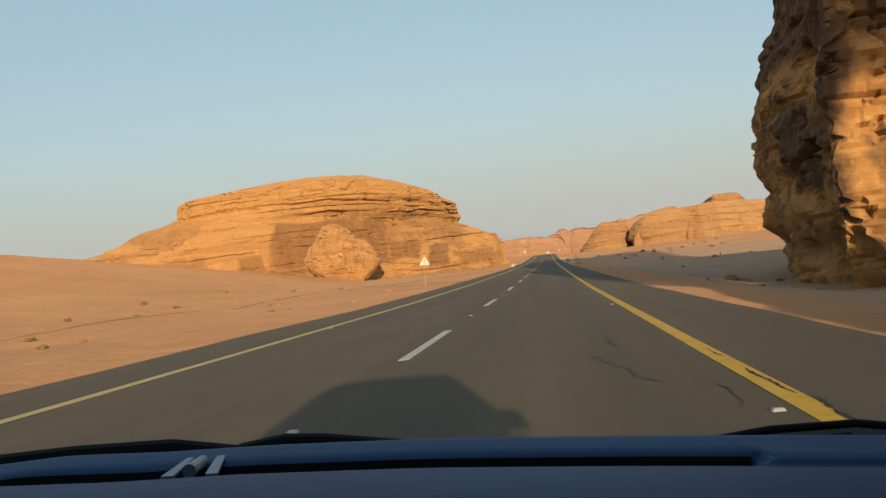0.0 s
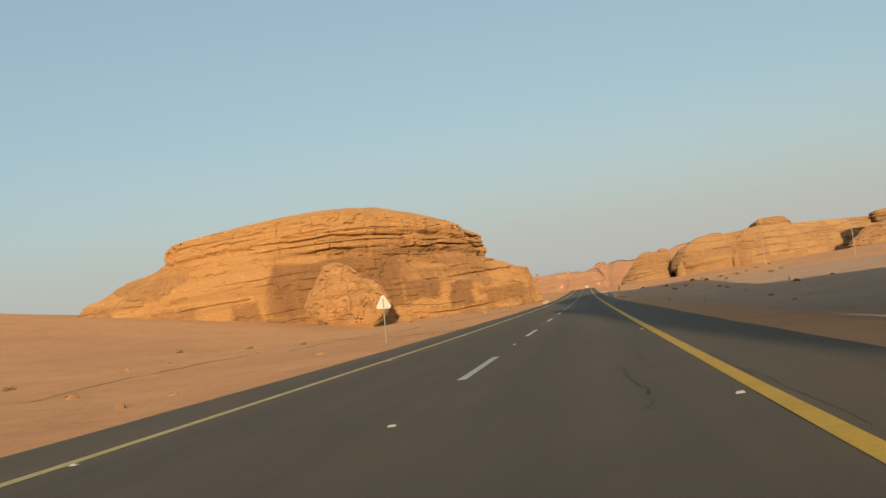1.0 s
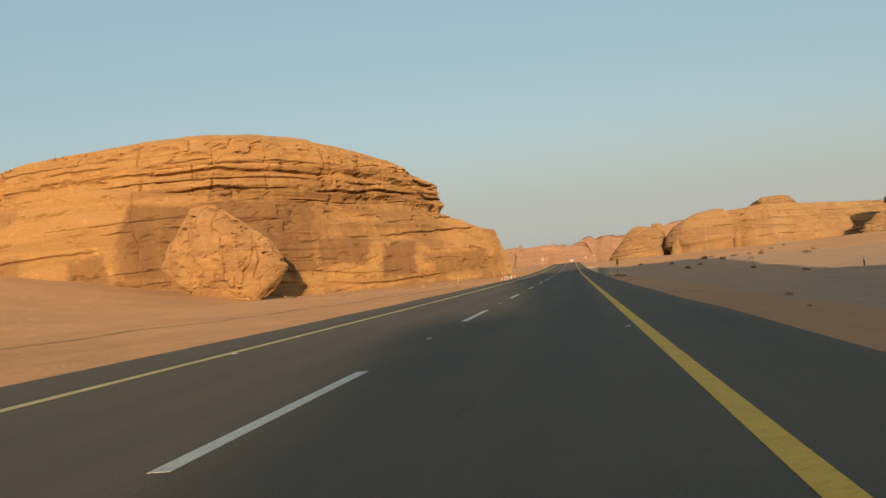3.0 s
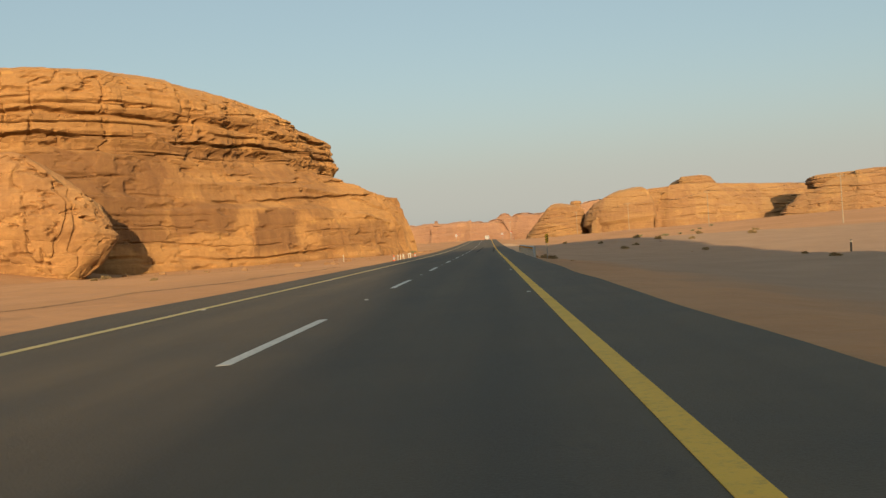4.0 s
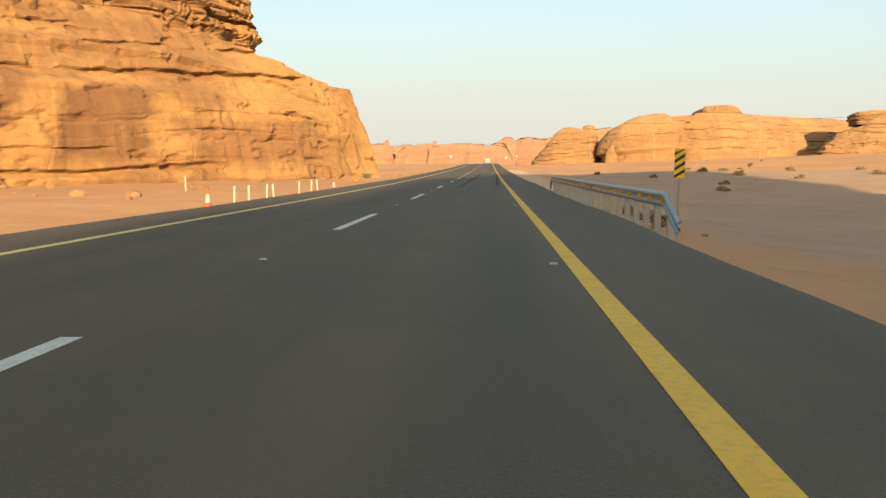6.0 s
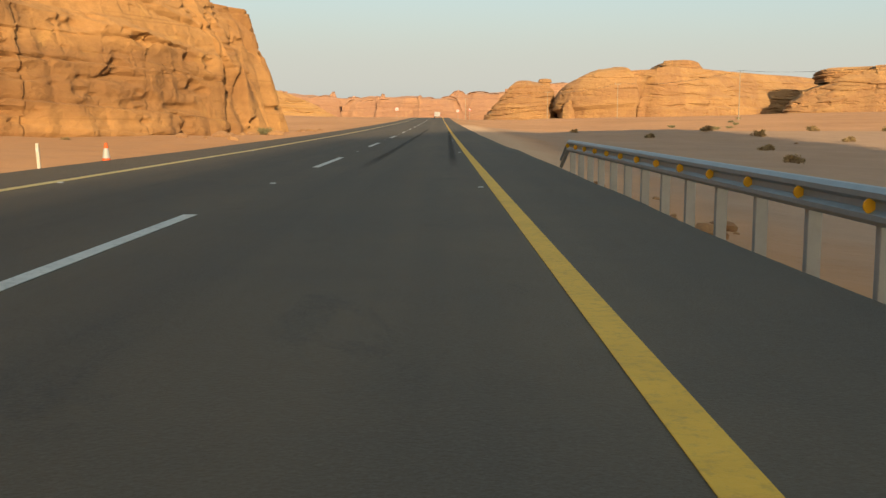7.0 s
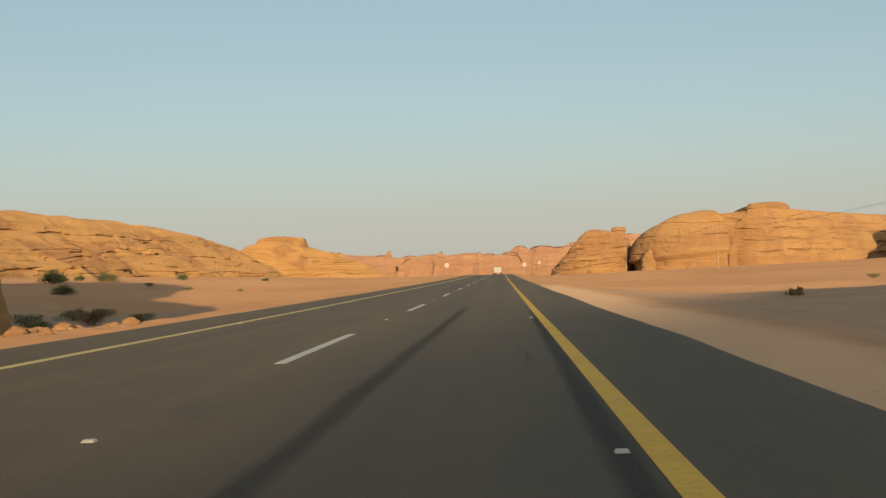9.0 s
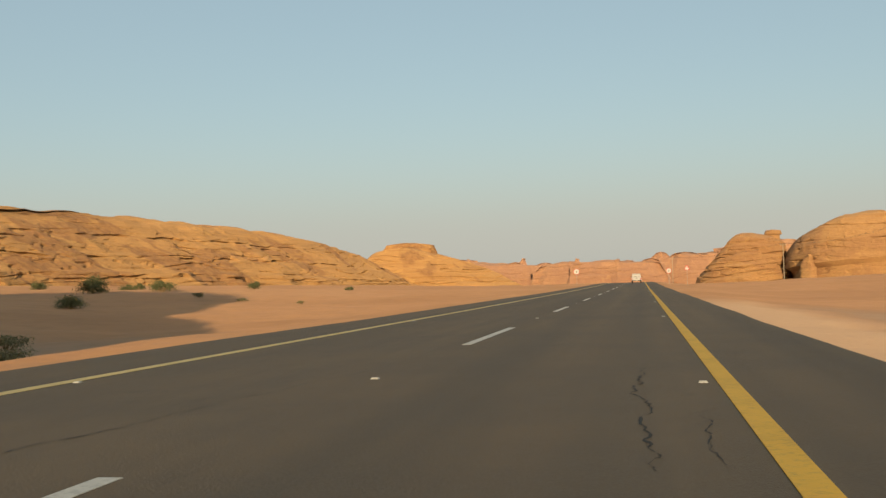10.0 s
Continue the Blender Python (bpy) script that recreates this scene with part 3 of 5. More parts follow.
rock_object("small_butte", [
    rock([(-178, 935, 22, 22), (-138, 905, 25, 24), (-98, 930, 21, 26), (-66, 985, 12, 24), (-100, 1030, 16, 20), (-175, 1020, 20, 20)], GENTLE, 3, (360, 110), 61, 0.7, 1.2, 0.0, cell=9, bed=3.0, pit=0.4, calm=0.4, seams=LEDGES),
    rock([(-153, 950, 5, 3), (-138, 943, 5.5, 3), (-122, 952, 5, 3), (-124, 975, 5, 3), (-150, 975, 5, 3)], FACE, 1.0, (160, 50), 63, 0.5, 0.5, 0.2, 2, 6, base=27)],
    ROCK_SANDY, "small flat-topped sandstone butte at the ridge end")
CRAG = [(0, 0.0), (0.22, 0.03), (0.26, 0.16), (0.44, 0.2), (0.5, 0.38), (0.66, 0.46), (0.7, 0.62), (0.86, 0.74), (0.9, 0.9), (1, 1)]
rock_object("sandstone_dome", [
    rock([(23, 768, 8, 7), (27, 752, 13, 8), (36, 744.5, 17.5, 8), (47, 745, 18, 7), (55, 749, 16.5, 5), (62, 758, 15.5, 4), (63, 775, 15, 5), (52, 800, 16, 8), (30, 795, 13, 8)], CRAG, 4.4, (420, 130), 71, 0.9, 0.7, 0.0, cell=7, bed=2.6, pit=1.2, seams=((9, 1.0, 0.4), (14, 1.0, 0.4), (19, 0.8, 0.35))),
    rock([(52.6, 764, 2.2, 0.4), (55.6, 762, 2.4, 0.4), (59.0, 764, 2.2, 0.4), (58, 769, 2.2, 0.4), (54, 769, 2.2, 0.4)], [(0, 1.0), (0.5, 1.4), (0.62, 1.0), (0.68, -0.5), (1, 0.8)], 0.2, (60, 40), 75, 0.2, 0.2, 0.0, 2.5, 3, base=21.2)],
    ROCK_FAR, "craggy sandstone dome with a small balanced block on top", names=("main_dome", "balanced_block"))
rock_object("sandstone_dome", [
    rock([(58, 746, 17, 6), (62, 727, 20, 7), (70, 719, 21, 8), (80, 717.5, 22, 7), (90, 719.5, 22.5, 6), (95.5, 723, 22.5, 4), (97.5, 732, 22.4, 4), (103, 760, 21, 6), (95, 800, 20, 8), (64, 780, 18, 8)],
         [(0, 0.5), (0.28, 0.42), (0.36, 0.05), (0.5, 0.08), (0.68, 0.25), (0.82, 0.5), (0.9, 0.7), (1, 1)], 3.0, (620, 130), 81, 0.8, 0.5, 0.0, cell=9, panel=(13, 0.9), calm=0.6, pit=0.9, seams=((10, 0.8, 0.3), (17, 1.0, 0.4), (22, 0.8, 0.3))),
    rock([(60, 725, 8, 1.6), (63, 721.5, 9, 1.6), (66, 724, 9, 1.6), (66.5, 730, 8, 1.6), (62, 731, 8, 1.6)], DOME, 0.8, (80, 50), 83, 0.5, 0.4, 0.3, 1, 3)],
    ROCK_FAR, "broad sandstone dome with overhanging edge and deep vertical clefts", names=("main_dome", "split_pillar"))
rock_object("sandstone_hill", [
    rock([(97, 752, 19, 6), (102, 737, 23.5, 8), (113, 734.5, 24, 10), (128, 742, 24, 12), (150, 764, 23.5, 14), (205, 826, 22, 14), (260, 870, 20, 14), (310, 960, 20, 20), (180, 1000, 24, 20), (110, 900, 22, 14)],
         CRAG, 1.0, (720, 140), 91, 1.1, 0.7, 0.0, cell=10, bed=2.8, pit=0.9, calm=0.5, panel=(20, 1.0), seams=((10, 1.4, 0.5), (15, 1.2, 0.5), (20, 1.4, 0.5), (24, 1.0, 0.4))),
    rock([(124, 868, 13, 16), (141, 854, 13.6, 9), (160, 858, 13.4, 9), (178, 884, 10, 17), (160, 930, 12, 12), (128, 915, 11, 12)], [(0, 0.0), (0.3, 0.35), (0.36, 0.42), (0.62, 0.78), (0.8, 0.86), (0.82, 0.8), (1, 1)], 0.1, (300, 90), 93, 0.6, 1.0, 0.3, 2, 8, base=25.5, pit=0.6, seams=((30, 0.9, 0.4), (34, 0.9, 0.4)))],
    ROCK_FAR, "large layered sandstone hill with a flat summit")
rock_object("sandstone_hill", [
    rock([(172, 752, 8, 7), (183, 736, 14, 10), (200, 727, 20, 13), (222, 724, 22.5, 15), (300, 760, 24, 15), (360, 880, 26, 14), (250, 880, 22, 12), (190, 792, 14, 10)],
         CRAG, 0.8, (560, 130), 101, 1.3, 0.6, 0.0, cell=8, bed=2.8, pit=1.2, seams=((12, 0.8, 0.4), (21, 1.2, 0.5))),
    rock([(190, 752, 4.6, 4), (204, 744, 5.4, 4), (226, 742, 5.6, 4), (280, 770, 5, 5), (270, 820, 5, 5), (205, 790, 4.6, 5)], CAP, 0.6, (300, 60), 103, 0.9, 0.7, 0.2, 2, 6, base=24.0, bed=2.2)],
    ROCK_FAR, "dark-ledged sandstone hill above a sandy slope")
# the range that closes the valley: x from and to, y, height of the cliffs, then small towers on top (x, height, half width)
CLIFF = [(0, 0.0), (0.3, 0.05), (0.5, 0.12), (0.56, 0.3), (0.7, 0.42), (0.85, 0.66), (1, 1)]
FAR_HILLS = [(-420, -190, 1620, 42, ((-300, 5, 12),)), (-250, -122, 1440, 31, ((-190, 4, 9),)), (-205, -80, 1340, 24, ((-110, 8.5, 3.2), (-118, 5, 8), (-140, 3, 8))),
             (-96, -26, 1290, 23.5, ((-55, 5.5, 2.6), (-84, 3, 6), (-66, 2.5, 5))), (-62, 30, 1258, 22.5, ((-8, 3, 6), (12, 4, 7))), (10, 92, 1330, 30, ((22, 4, 6), (44, 3.5, 9), (70, 3, 7))), (70, 260, 1420, 40, ((140, 6, 14),))]
for i, (xa, xb, y, h, towers) in enumerate(FAR_HILLS):
    w, rr = xb - xa, random.Random(40 + i)
    plan = [(xa + w * u + rr.uniform(-0.012, 0.012) * w, y - 26 * math.sin(math.pi * u) + rr.uniform(-3, 3), h * (0.9 + 0.1 * math.sin(math.pi * u)) * rr.uniform(0.93, 1.05), rr.uniform(7, 12)) for u in (0, 0.1, 0.2, 0.3, 0.42, 0.5, 0.6, 0.7, 0.82, 0.9, 1)]
    plan += [(xb - w * 0.1, y + 90, h * 0.9, 10), (xa + w * 0.5, y + 120, h * 0.9, 10), (xa + w * 0.1, y + 90, h * 0.9, 10)]
    tiers = [rock(plan, CLIFF, h * 0.08, (420, 90), 111 + i * 7, 1.3, 0.7, 0.0, cell=16, bed=4.5, pit=0.4)]
    for j, (kx, kh, kw) in enumerate(towers):
        tiers.append(rock([(kx - 2 * kw, y + 8, kh * 0.7, kw * 1.4), (kx, y + 1, kh, kw * 1.4), (kx + 2 * kw, y + 8, kh * 0.7, kw * 1.4), (kx, y + 20, kh, kw * 1.4)], DOME, 0.4, (60, 34), 211 + 9 * i + j, 0.5, 0.6, 0.4, 5, 4, base=h + 1.5))
    rock_object("distant_hill", tiers, ROCK_HAZY, "distant reddish sandstone hill with haze painted into its colour", group="distant hills", names=("cliff", "tower", "tower", "tower"))

# ---------------------------------------------------------------- road markings
rng = random.Random(7)


def box(bm, x0, x1, y0, y1, z0, z1, m=None):
    v = [bm.verts.new(Vector(p) if m is None else m @ Vector(p)) for p in ((x0, y0, z0), (x1, y0, z0), (x1, y1, z0), (x0, y1, z0), (x0, y0, z1), (x1, y0, z1), (x1, y1, z1), (x0, y1, z1))]
    for f in ((0, 3, 2, 1), (4, 5, 6, 7), (0, 1, 5, 4), (1, 2, 6, 5), (2, 3, 7, 6), (3, 0, 4, 7)):
        bm.faces.new([v[i] for i in f])
    return v


def bevelled(bm, size, segments=2):
    bmesh.ops.bevel(bm, geom=bm.edges[:], offset=size, segments=segments, affect="EDGES", profile=0.6)
    return bm


def rod(bm, a, b, r0, r1=None, n=10):
    a, b = Vector(a), Vector(b)
    q = (b - a).to_track_quat("Z", "Y")
    rings = []
    for p, r in ((a, r0), (b, r0 if r1 is None else r1)):
        rings.append([bm.verts.new(p + q @ Vector((r * math.cos(2 * math.pi * i / n), r * math.sin(2 * math.pi * i / n), 0))) for i in range(n)])
    for i in range(n):
        bm.faces.new((rings[0][i], rings[0][(i + 1) % n], rings[1][(i + 1) % n], rings[1][i]))
    bm.faces.new(rings[0][::-1])
    bm.faces.new(rings[1])


line = strip("yellow_edge_line", RIGHT - 0.11, RIGHT + 0.075, -180, 880, 0.006, YELLOW_PAINT, road, 0.004)
tagged(line, "wide worn yellow edge line with a dark seam")
line = strip("yellow_edge_line", LEFT - 0.1, LEFT + 0.1, -180, 880, 0.006, PALE_YELLOW, road, 0.004)
tagged(line, "faded pale yellow edge line")
for n in range(-3, 44):
    y = 14.0 + 18 * n
    strip("lane_dash", -0.075, 0.075, y, y + 6.24, 0.007, WHITE_PAINT, road, 0.004, dy=3.0)

STUD = plain("stud_plastic", (0.42, 0.4, 0.35), 0.45)
bm = bmesh.new()
v = box(bm, -0.045, 0.045, -0.045, 0.045, 0.0, 0.018)
for k in v[4:]:
    k.co.x *= 0.75
    k.co.y *= 0.55
stud_mesh = bpy.data.meshes.new("road_stud")
bm.to_mesh(stud_mesh)
bm.free()
stud_mesh.materials.append(STUD)
for n in range(-2, 26):
    for x in (0.0, RIGHT - 0.24, LEFT + 0.19):
        s = new("road_stud", stud_mesh)
        s.parent = road
        y = 8.0 + 18 * n - (0.8 if x > 1 else 0)
        s.location = (x, y, float(road_z(y)) + 0.002)

CRACK = plain("crack_filler", (0.042, 0.04, 0.036), 0.9)


def crack(x, y, length, width, seed, drift=0.0, jag=0.14):
    """A crooked open crack with ragged width along the lane."""
    r = random.Random(seed)
    n = max(8, int(length / 0.075))
    vs, fs, px = [], [], x
    for i in range(n + 1):
        yy = y + length * i / n
        px += 0.38 * r.uniform(-jag, jag) + drift * length / n
        w = 0.27 * width * r.uniform(0.15, 1.0) * min(1, 3 * (1 - abs(2 * i / n - 1)) + 0.15)
        z = float(road_z(yy)) + (0.0105 if abs(x - 3.66) < 0.06 else 0.0045)
        vs += [(px - w, yy, z), (px + w, yy + r.uniform(-0.05, 0.05), z)]
        if i:
            a = 2 * i
            fs.append((a - 2, a - 1, a + 1, a))
    return mesh_object("road_crack", vs, fs, CRACK, road)


for args in [(2.92, 326.5, 6.5, 0.055, 1, 0.0, 0.1), (2.95, 300.5, 6, 0.05, 2, 0, 0.09), (2.85, 309, 4, 0.04, 3, 0, 0.08), (2.88, 279, 5.5, 0.05, 4, 0, 0.09), (2.9, 286.5, 4, 0.03, 5, 0, 0.07),
             (2.9, 247, 5, 0.05, 6, 0, 0.1), (3.3, 326.6, 2.2, 0.03, 7, 0.02, 0.07), (0.7, 305, 7, 0.03, 8, 0.12, 0.08), (-1.4, 326, 8, 0.025, 9, 0.1, 0.09), (0.9, 288, 6, 0.025, 10, 0.1, 0.07),
             (2.9, 9.2, 3.0, 0.05, 11, -0.12, 0.1), (2.75, 13.2, 2.0, 0.07, 12, 0.1, 0.1), (2.6, 42.5, 5.5, 0.05, 13, 0, 0.09), (2.8, 49, 2, 0.06, 14, 0, 0.1), (3.2, 7.5, 1.4, 0.04, 15, 0, 0.08),
             (-1.2, 8, 6, 0.025, 16, 0.1, 0.07), (-2.0, 318, 9, 0.02, 17, 0.06, 0.08), (3.84, 18, 7, 0.02, 18, 0, 0.03), (3.84, 40, 9, 0.02, 19, 0, 0.03), (3.82, 298, 5, 0.025, 20, 0, 0.03), (3.84, 150, 8, 0.02, 21, 0, 0.03), (2.7, 262, 4, 0.04, 22, 0, 0.1), (3.66, 7.9, 1.9, 0.1, 23, 0, 0.03), (3.68, 6.5, 1.2, 0.1, 24, 0, 0.03), (3.66, 11.0, 1.0, 0.06, 25, 0, 0.03)]:
    crack(*args)

# rubber laid down by braking wheels: thin, so that the asphalt shows through it
k = Mat("tyre_rubber", 0.85, 0.0, 0.3)
k.colour(k.ramp(k.noise(1.0, 5, 0.6, k.scaled(2.2, 0.15, 1)), [(0.35, (0.026, 0.03, 0.032)), (0.7, (0.045, 0.047, 0.045))]))
uv = k.node("ShaderNodeSeparateXYZ", Vector=k.t.nodes.new("ShaderNodeUVMap").outputs[0])
across = k.math("SUBTRACT", 1.0, k.math("ABSOLUTE", k.math("SUBTRACT", k.math("MULTIPLY", uv.outputs["X"], 2.0), 1.0)))
along = k.math("MULTIPLY", k.math("MULTIPLY", uv.outputs["Y"], k.math("SUBTRACT", 1.0, uv.outputs["Y"])), 4.0)
ragged = k.math("ADD", across, k.math("MULTIPLY", k.math("SUBTRACT", k.noise(1.0, 5, 0.65, k.scaled(7.0, 0.5, 1)), 0.5), 0.9))
cover = k.math("MULTIPLY", k.math("MULTIPLY", k.grey(ragged, 0.12, 0.75), k.grey(along, 0.0, 0.35)), k.grey(k.noise(50, 3, 0.7), 0.3, 0.6, 0.25, 0.55))
clear = k.t.nodes.new("ShaderNodeBsdfTransparent")
both = k.t.nodes.new("ShaderNodeMixShader")
k.put(both.inputs[0], cover)
k.t.links.new(clear.outputs[0], both.inputs[1])
k.t.links.new(k.b.outputs[0], both.inputs[2])
k.t.links.new(both.outputs[0], k.t.nodes["Material Output"].inputs["Surface"])
TYRE = k.m


def tyre_band(x0, x1, y0, y1, w):
    n = int((y1 - y0) / 1.0)
    vs, fs = [], []
    for i in range(n + 1):
        u = i / n
        yy, xc = y0 + (y1 - y0) * u, x0 + (x1 - x0) * u
        vs += [(xc - w, yy, float(road_z(yy)) + 0.004), (xc + w, yy, float(road_z(yy)) + 0.004)]
        if i:
            fs.append((2 * i - 2, 2 * i - 1, 2 * i + 1, 2 * i))
    ob = mesh_object("tyre_band", vs, fs, TYRE, road)
    layer = ob.data.uv_layers.new(name="UVMap")
    for poly in ob.data.polygons:
        for li in poly.loop_indices:
            vi = ob.data.loops[li].vertex_index
            layer.data[li].uv = (vi % 2, (vi // 2) / n)
    return tagged(ob, "dark rubbed tyre band on asphalt")


tyre_band(1.03, 1.66, 247, 324, 0.17)
tyre_band(3.06, 3.55, 248, 321, 0.16)

# ---------------------------------------------------------------- crash barrier and signs
GALV = plain("galvanised_steel", (0.3, 0.34, 0.35), 0.5, 0.45)
GALV_POST = plain("weathered_steel_post", (0.36, 0.35, 0.32), 0.6, 0.3)
AMBER = plain("amber_reflector", (0.75, 0.36, 0.02), 0.25)
SIGN_BACK = plain("pale_aluminium", (0.5, 0.48, 0.42), 0.5, 0.1)
SIGN_WHITE = plain("white_sheeting", (0.42, 0.41, 0.38), 0.45)
SIGN_RED = plain("red_sheeting", (0.55, 0.03, 0.02), 0.45)
SIGN_BLACK = plain("black_sheeting", (0.02, 0.02, 0.02), 0.45)
SIGN_YELLOW = plain("yellow_sheeting", (0.75, 0.46, 0.03), 0.45)
POST_GREY = plain("grey_post", (0.32, 0.3, 0.27), 0.55, 0.4)
WHITE_POST = plain("white_delineator", (0.5, 0.44, 0.35), 0.6)
CONE_ORANGE = plain("cone_orange", (0.75, 0.12, 0.03), 0.55)
BLACK_RUBBER = plain("black_rubber", (0.02, 0.02, 0.02), 0.8)


def guardrail(x, y0, y1):
    rail_z = 0.39
    g = empty("guardrail", Matrix.Translation((x, y0, float(ground_z(x, y0)))))
    inv = g.matrix_world.inverted()
    wave = [(-0.155, 0.03), (-0.15, 0.0), (-0.11, -0.035), (-0.065, -0.035), (-0.03, 0.02), (0.03, 0.02), (0.065, -0.035), (0.11, -0.035), (0.15, 0.0), (0.155, 0.03)]

    def beam(a, b, za, zb, steps_):
        bm = bmesh.new()
        prev = None
        for i in range(steps_ + 1):
            u = i / steps_
            yy = a + (b - a) * u
            zc = za + (zb - za) * u
            front = [bm.verts.new(inv @ Vector((x + w, yy, zc + h))) for h, w in wave]
            rear = [bm.verts.new(inv @ Vector((x + w + 0.012, yy, zc + h))) for h, w in wave]
            ring = front + rear[::-1]
            if prev:
                for k in range(len(ring)):
                    bm.faces.new((prev[k], prev[(k + 1) % len(ring)], ring[(k + 1) % len(ring)], ring[k]))
            prev = ring
        return bm

    ramp = 1.6
    zs = lambda yy: float(road_z(yy)) + rail_z
    yy = y0 + ramp
    while yy < y1 - ramp - 0.1:
        nxt = min(yy + 4.0, y1 - ramp)
        part("rail_section", beam(yy, nxt, zs(yy), zs(nxt), 1), GALV, g)
        yy = nxt
    part("ramped_end", beam(y0, y0 + ramp, float(road_z(y0)) - 0.12, zs(y0 + ramp), 3), GALV, g, "rail end sloping down into the sand")
    part("ramped_end", beam(y1 - ramp, y1, zs(y1 - ramp), float(road_z(y1)) - 0.12, 3), GALV, g, "rail end sloping down into the sand")
    yy = y0 + ramp
    while yy < y1 - ramp + 0.2:
        zt = zs(yy)
        bm = bmesh.new()
        box(bm, x + 0.06, x + 0.2, yy - 0.05, yy + 0.05, float(ground_z(x, yy)) - 0.3, zt + 0.1, inv)
        p = part("post", bevelled(bm, 0.008, 1), GALV_POST, g)
        bm = bmesh.new()
        bmesh.ops.create_circle(bm, cap_ends=True, radius=0.065, segments=12, matrix=inv @ Matrix.Translation((x - 0.012, yy, zt)) @ pose(0, 0, 0, 90, 0, 0))
        ext = bmesh.ops.extrude_face_region(bm, geom=bm.faces[:])
        bmesh.ops.translate(bm, verts=[q for q in ext["geom"] if isinstance(q, bmesh.types.BMVert)], vec=(0, -0.02, 0))
        part("reflector", bm, AMBER, g, "round amber reflector")
        yy += 1.65
    return tagged(g, "galvanised steel guardrail with amber reflectors on weathered posts", "guardrail")


guardrail(6.15, 213.2, 254.4)


def triangle_sign(x, y, z_mid, side, back, lean=0.0):
    g = empty("triangle_sign", pose(x, y, float(ground_z(x, y)), 0, lean, 0))
    h = z_mid - float(ground_z(x, y))
    bm = bmesh.new()
    rod(bm, (0, 0.05, -0.3), (0, 0.05, h + side * 0.35), 0.032)
    part("post", bm, POST_GREY, g)

    def plate(s, yy, thick):
        bm = bmesh.new()
        pts = []
        for k in range(3):
            a = math.pi / 2 + 2 * math.pi * k / 3
            for d in (-0.16, 0.0, 0.16):
                pts.append((s * 0.53 * math.cos(a + d) * (1.0 if d == 0 else 0.99), s * 0.53 * math.sin(a + d) + s * 0.0))
        f = bm.faces.new([bm.verts.new((px, yy, h + pz)) for px, pz in pts])
        ext = bmesh.ops.extrude_face_region(bm, geom=[f])
        bmesh.ops.translate(bm, verts=[q for q in ext["geom"] if isinstance(q, bmesh.types.BMVert)], vec=(0, thick, 0))
        bmesh.ops.recalc_face_normals(bm, faces=bm.faces[:])
        return bm

    if back:
        part("plate", plate(side, 0.1, 0.012), SIGN_BACK, g, "bare pale metal back of the plate")
        bm = bmesh.new()
        box(bm, -0.03, 0.03, 0.02, 0.09, h - 0.12 * side, h + 0.3 * side)
        part("bracket", bm, POST_GREY, g)
    else:
        part("plate", plate(side, 0.0, 0.012), SIGN_RED, g, "red-bordered plate")
        part("face", plate(side * 0.74, -0.008, 0.006), SIGN_WHITE, g, "white face")
        bm = bmesh.new()
        box(bm, -0.03 * side, 0.03 * side, -0.016, -0.01, h - 0.12 * side, h + 0.16 * side)
        part("symbol", bm, SIGN_BLACK, g, "dark bar symbol")
    return g


tagged(triangle_sign(-8.1, 85.4, 1.74, 0.78, True, 2.5), "pale metal back of a triangular warning sign on a post", "road sign")
tagged(triangle_sign(10.6, 506.0, float(road_z(506)) + 2.4, 0.95, False), "triangular warning sign beside the distant road", "road sign")


def round_sign(x, y, h, r, label):
    g = empty("round_sign", pose(x, y, float(ground_z(x, y)), 0, 0, 0))
    bm = bmesh.new()
    rod(bm, (0, 0.05, -0.3), (0, 0.05, h + r * 0.6), 0.035)
    part("post", bm, POST_GREY, g)
    for name, rr, y0, y1, mat in (("plate", r, 0.0, 0.012, SIGN_RED), ("face", r * 0.88, -0.01, -0.002, SIGN_WHITE)):
        bm = bmesh.new()
        rod(bm, (0, y1, h), (0, y0, h), rr, n=28)
        part(name, bm, mat, g)
    bm = bmesh.new()
    box(bm, -0.08 * r, 0.08 * r, -0.02, -0.012, h - 0.3 * r, h + 0.3 * r)
    part("symbol", bm, SIGN_BLACK, g, "dark bar symbol")
    return tagged(g, label, "road sign", "round signs")


round_sign(7.4, 500, 2.3, 0.45, "round white sign with a red rim beside the road")
round_sign(-9.6, 530, 2.6, 0.6, "round red-rimmed sign across the road")

# striped marker board at the barrier
mb = empty("hazard_marker", pose(7.6, 221.5, float(ground_z(7.6, 221.5)), 0, 1.5, 0))
top_z = 1.4 - float(ground_z(7.6, 221.5))
bm = bmesh.new()
rod(bm, (0, 0.03, -0.3), (0, 0.03, top_z - 0.1), 0.03)
part("post", bm, POST_GREY, mb)
bm = bmesh.new()
box(bm, -0.14, 0.14, 0.0, 0.012, top_z - 0.78, top_z)
board = part("board", bevelled(bm, 0.004, 1), SIGN_YELLOW, mb, "yellow board")
for k in range(4):
    bm = bmesh.new()
    zc = top_z - 0.68 + 0.2 * k
    v = [bm.verts.new((px, -0.004, min(top_z - 0.004, max(top_z - 0.776, zc + pz)))) for px, pz in ((-0.137, -0.11), (0.137, 0.07), (0.137, 0.16), (-0.137, -0.02))]
    bm.faces.new(v)
    part("stripe", bm, SIGN_BLACK, board, "black slanting stripe")
tagged(mb, "yellow and black striped hazard marker on a thin post", "road sign")


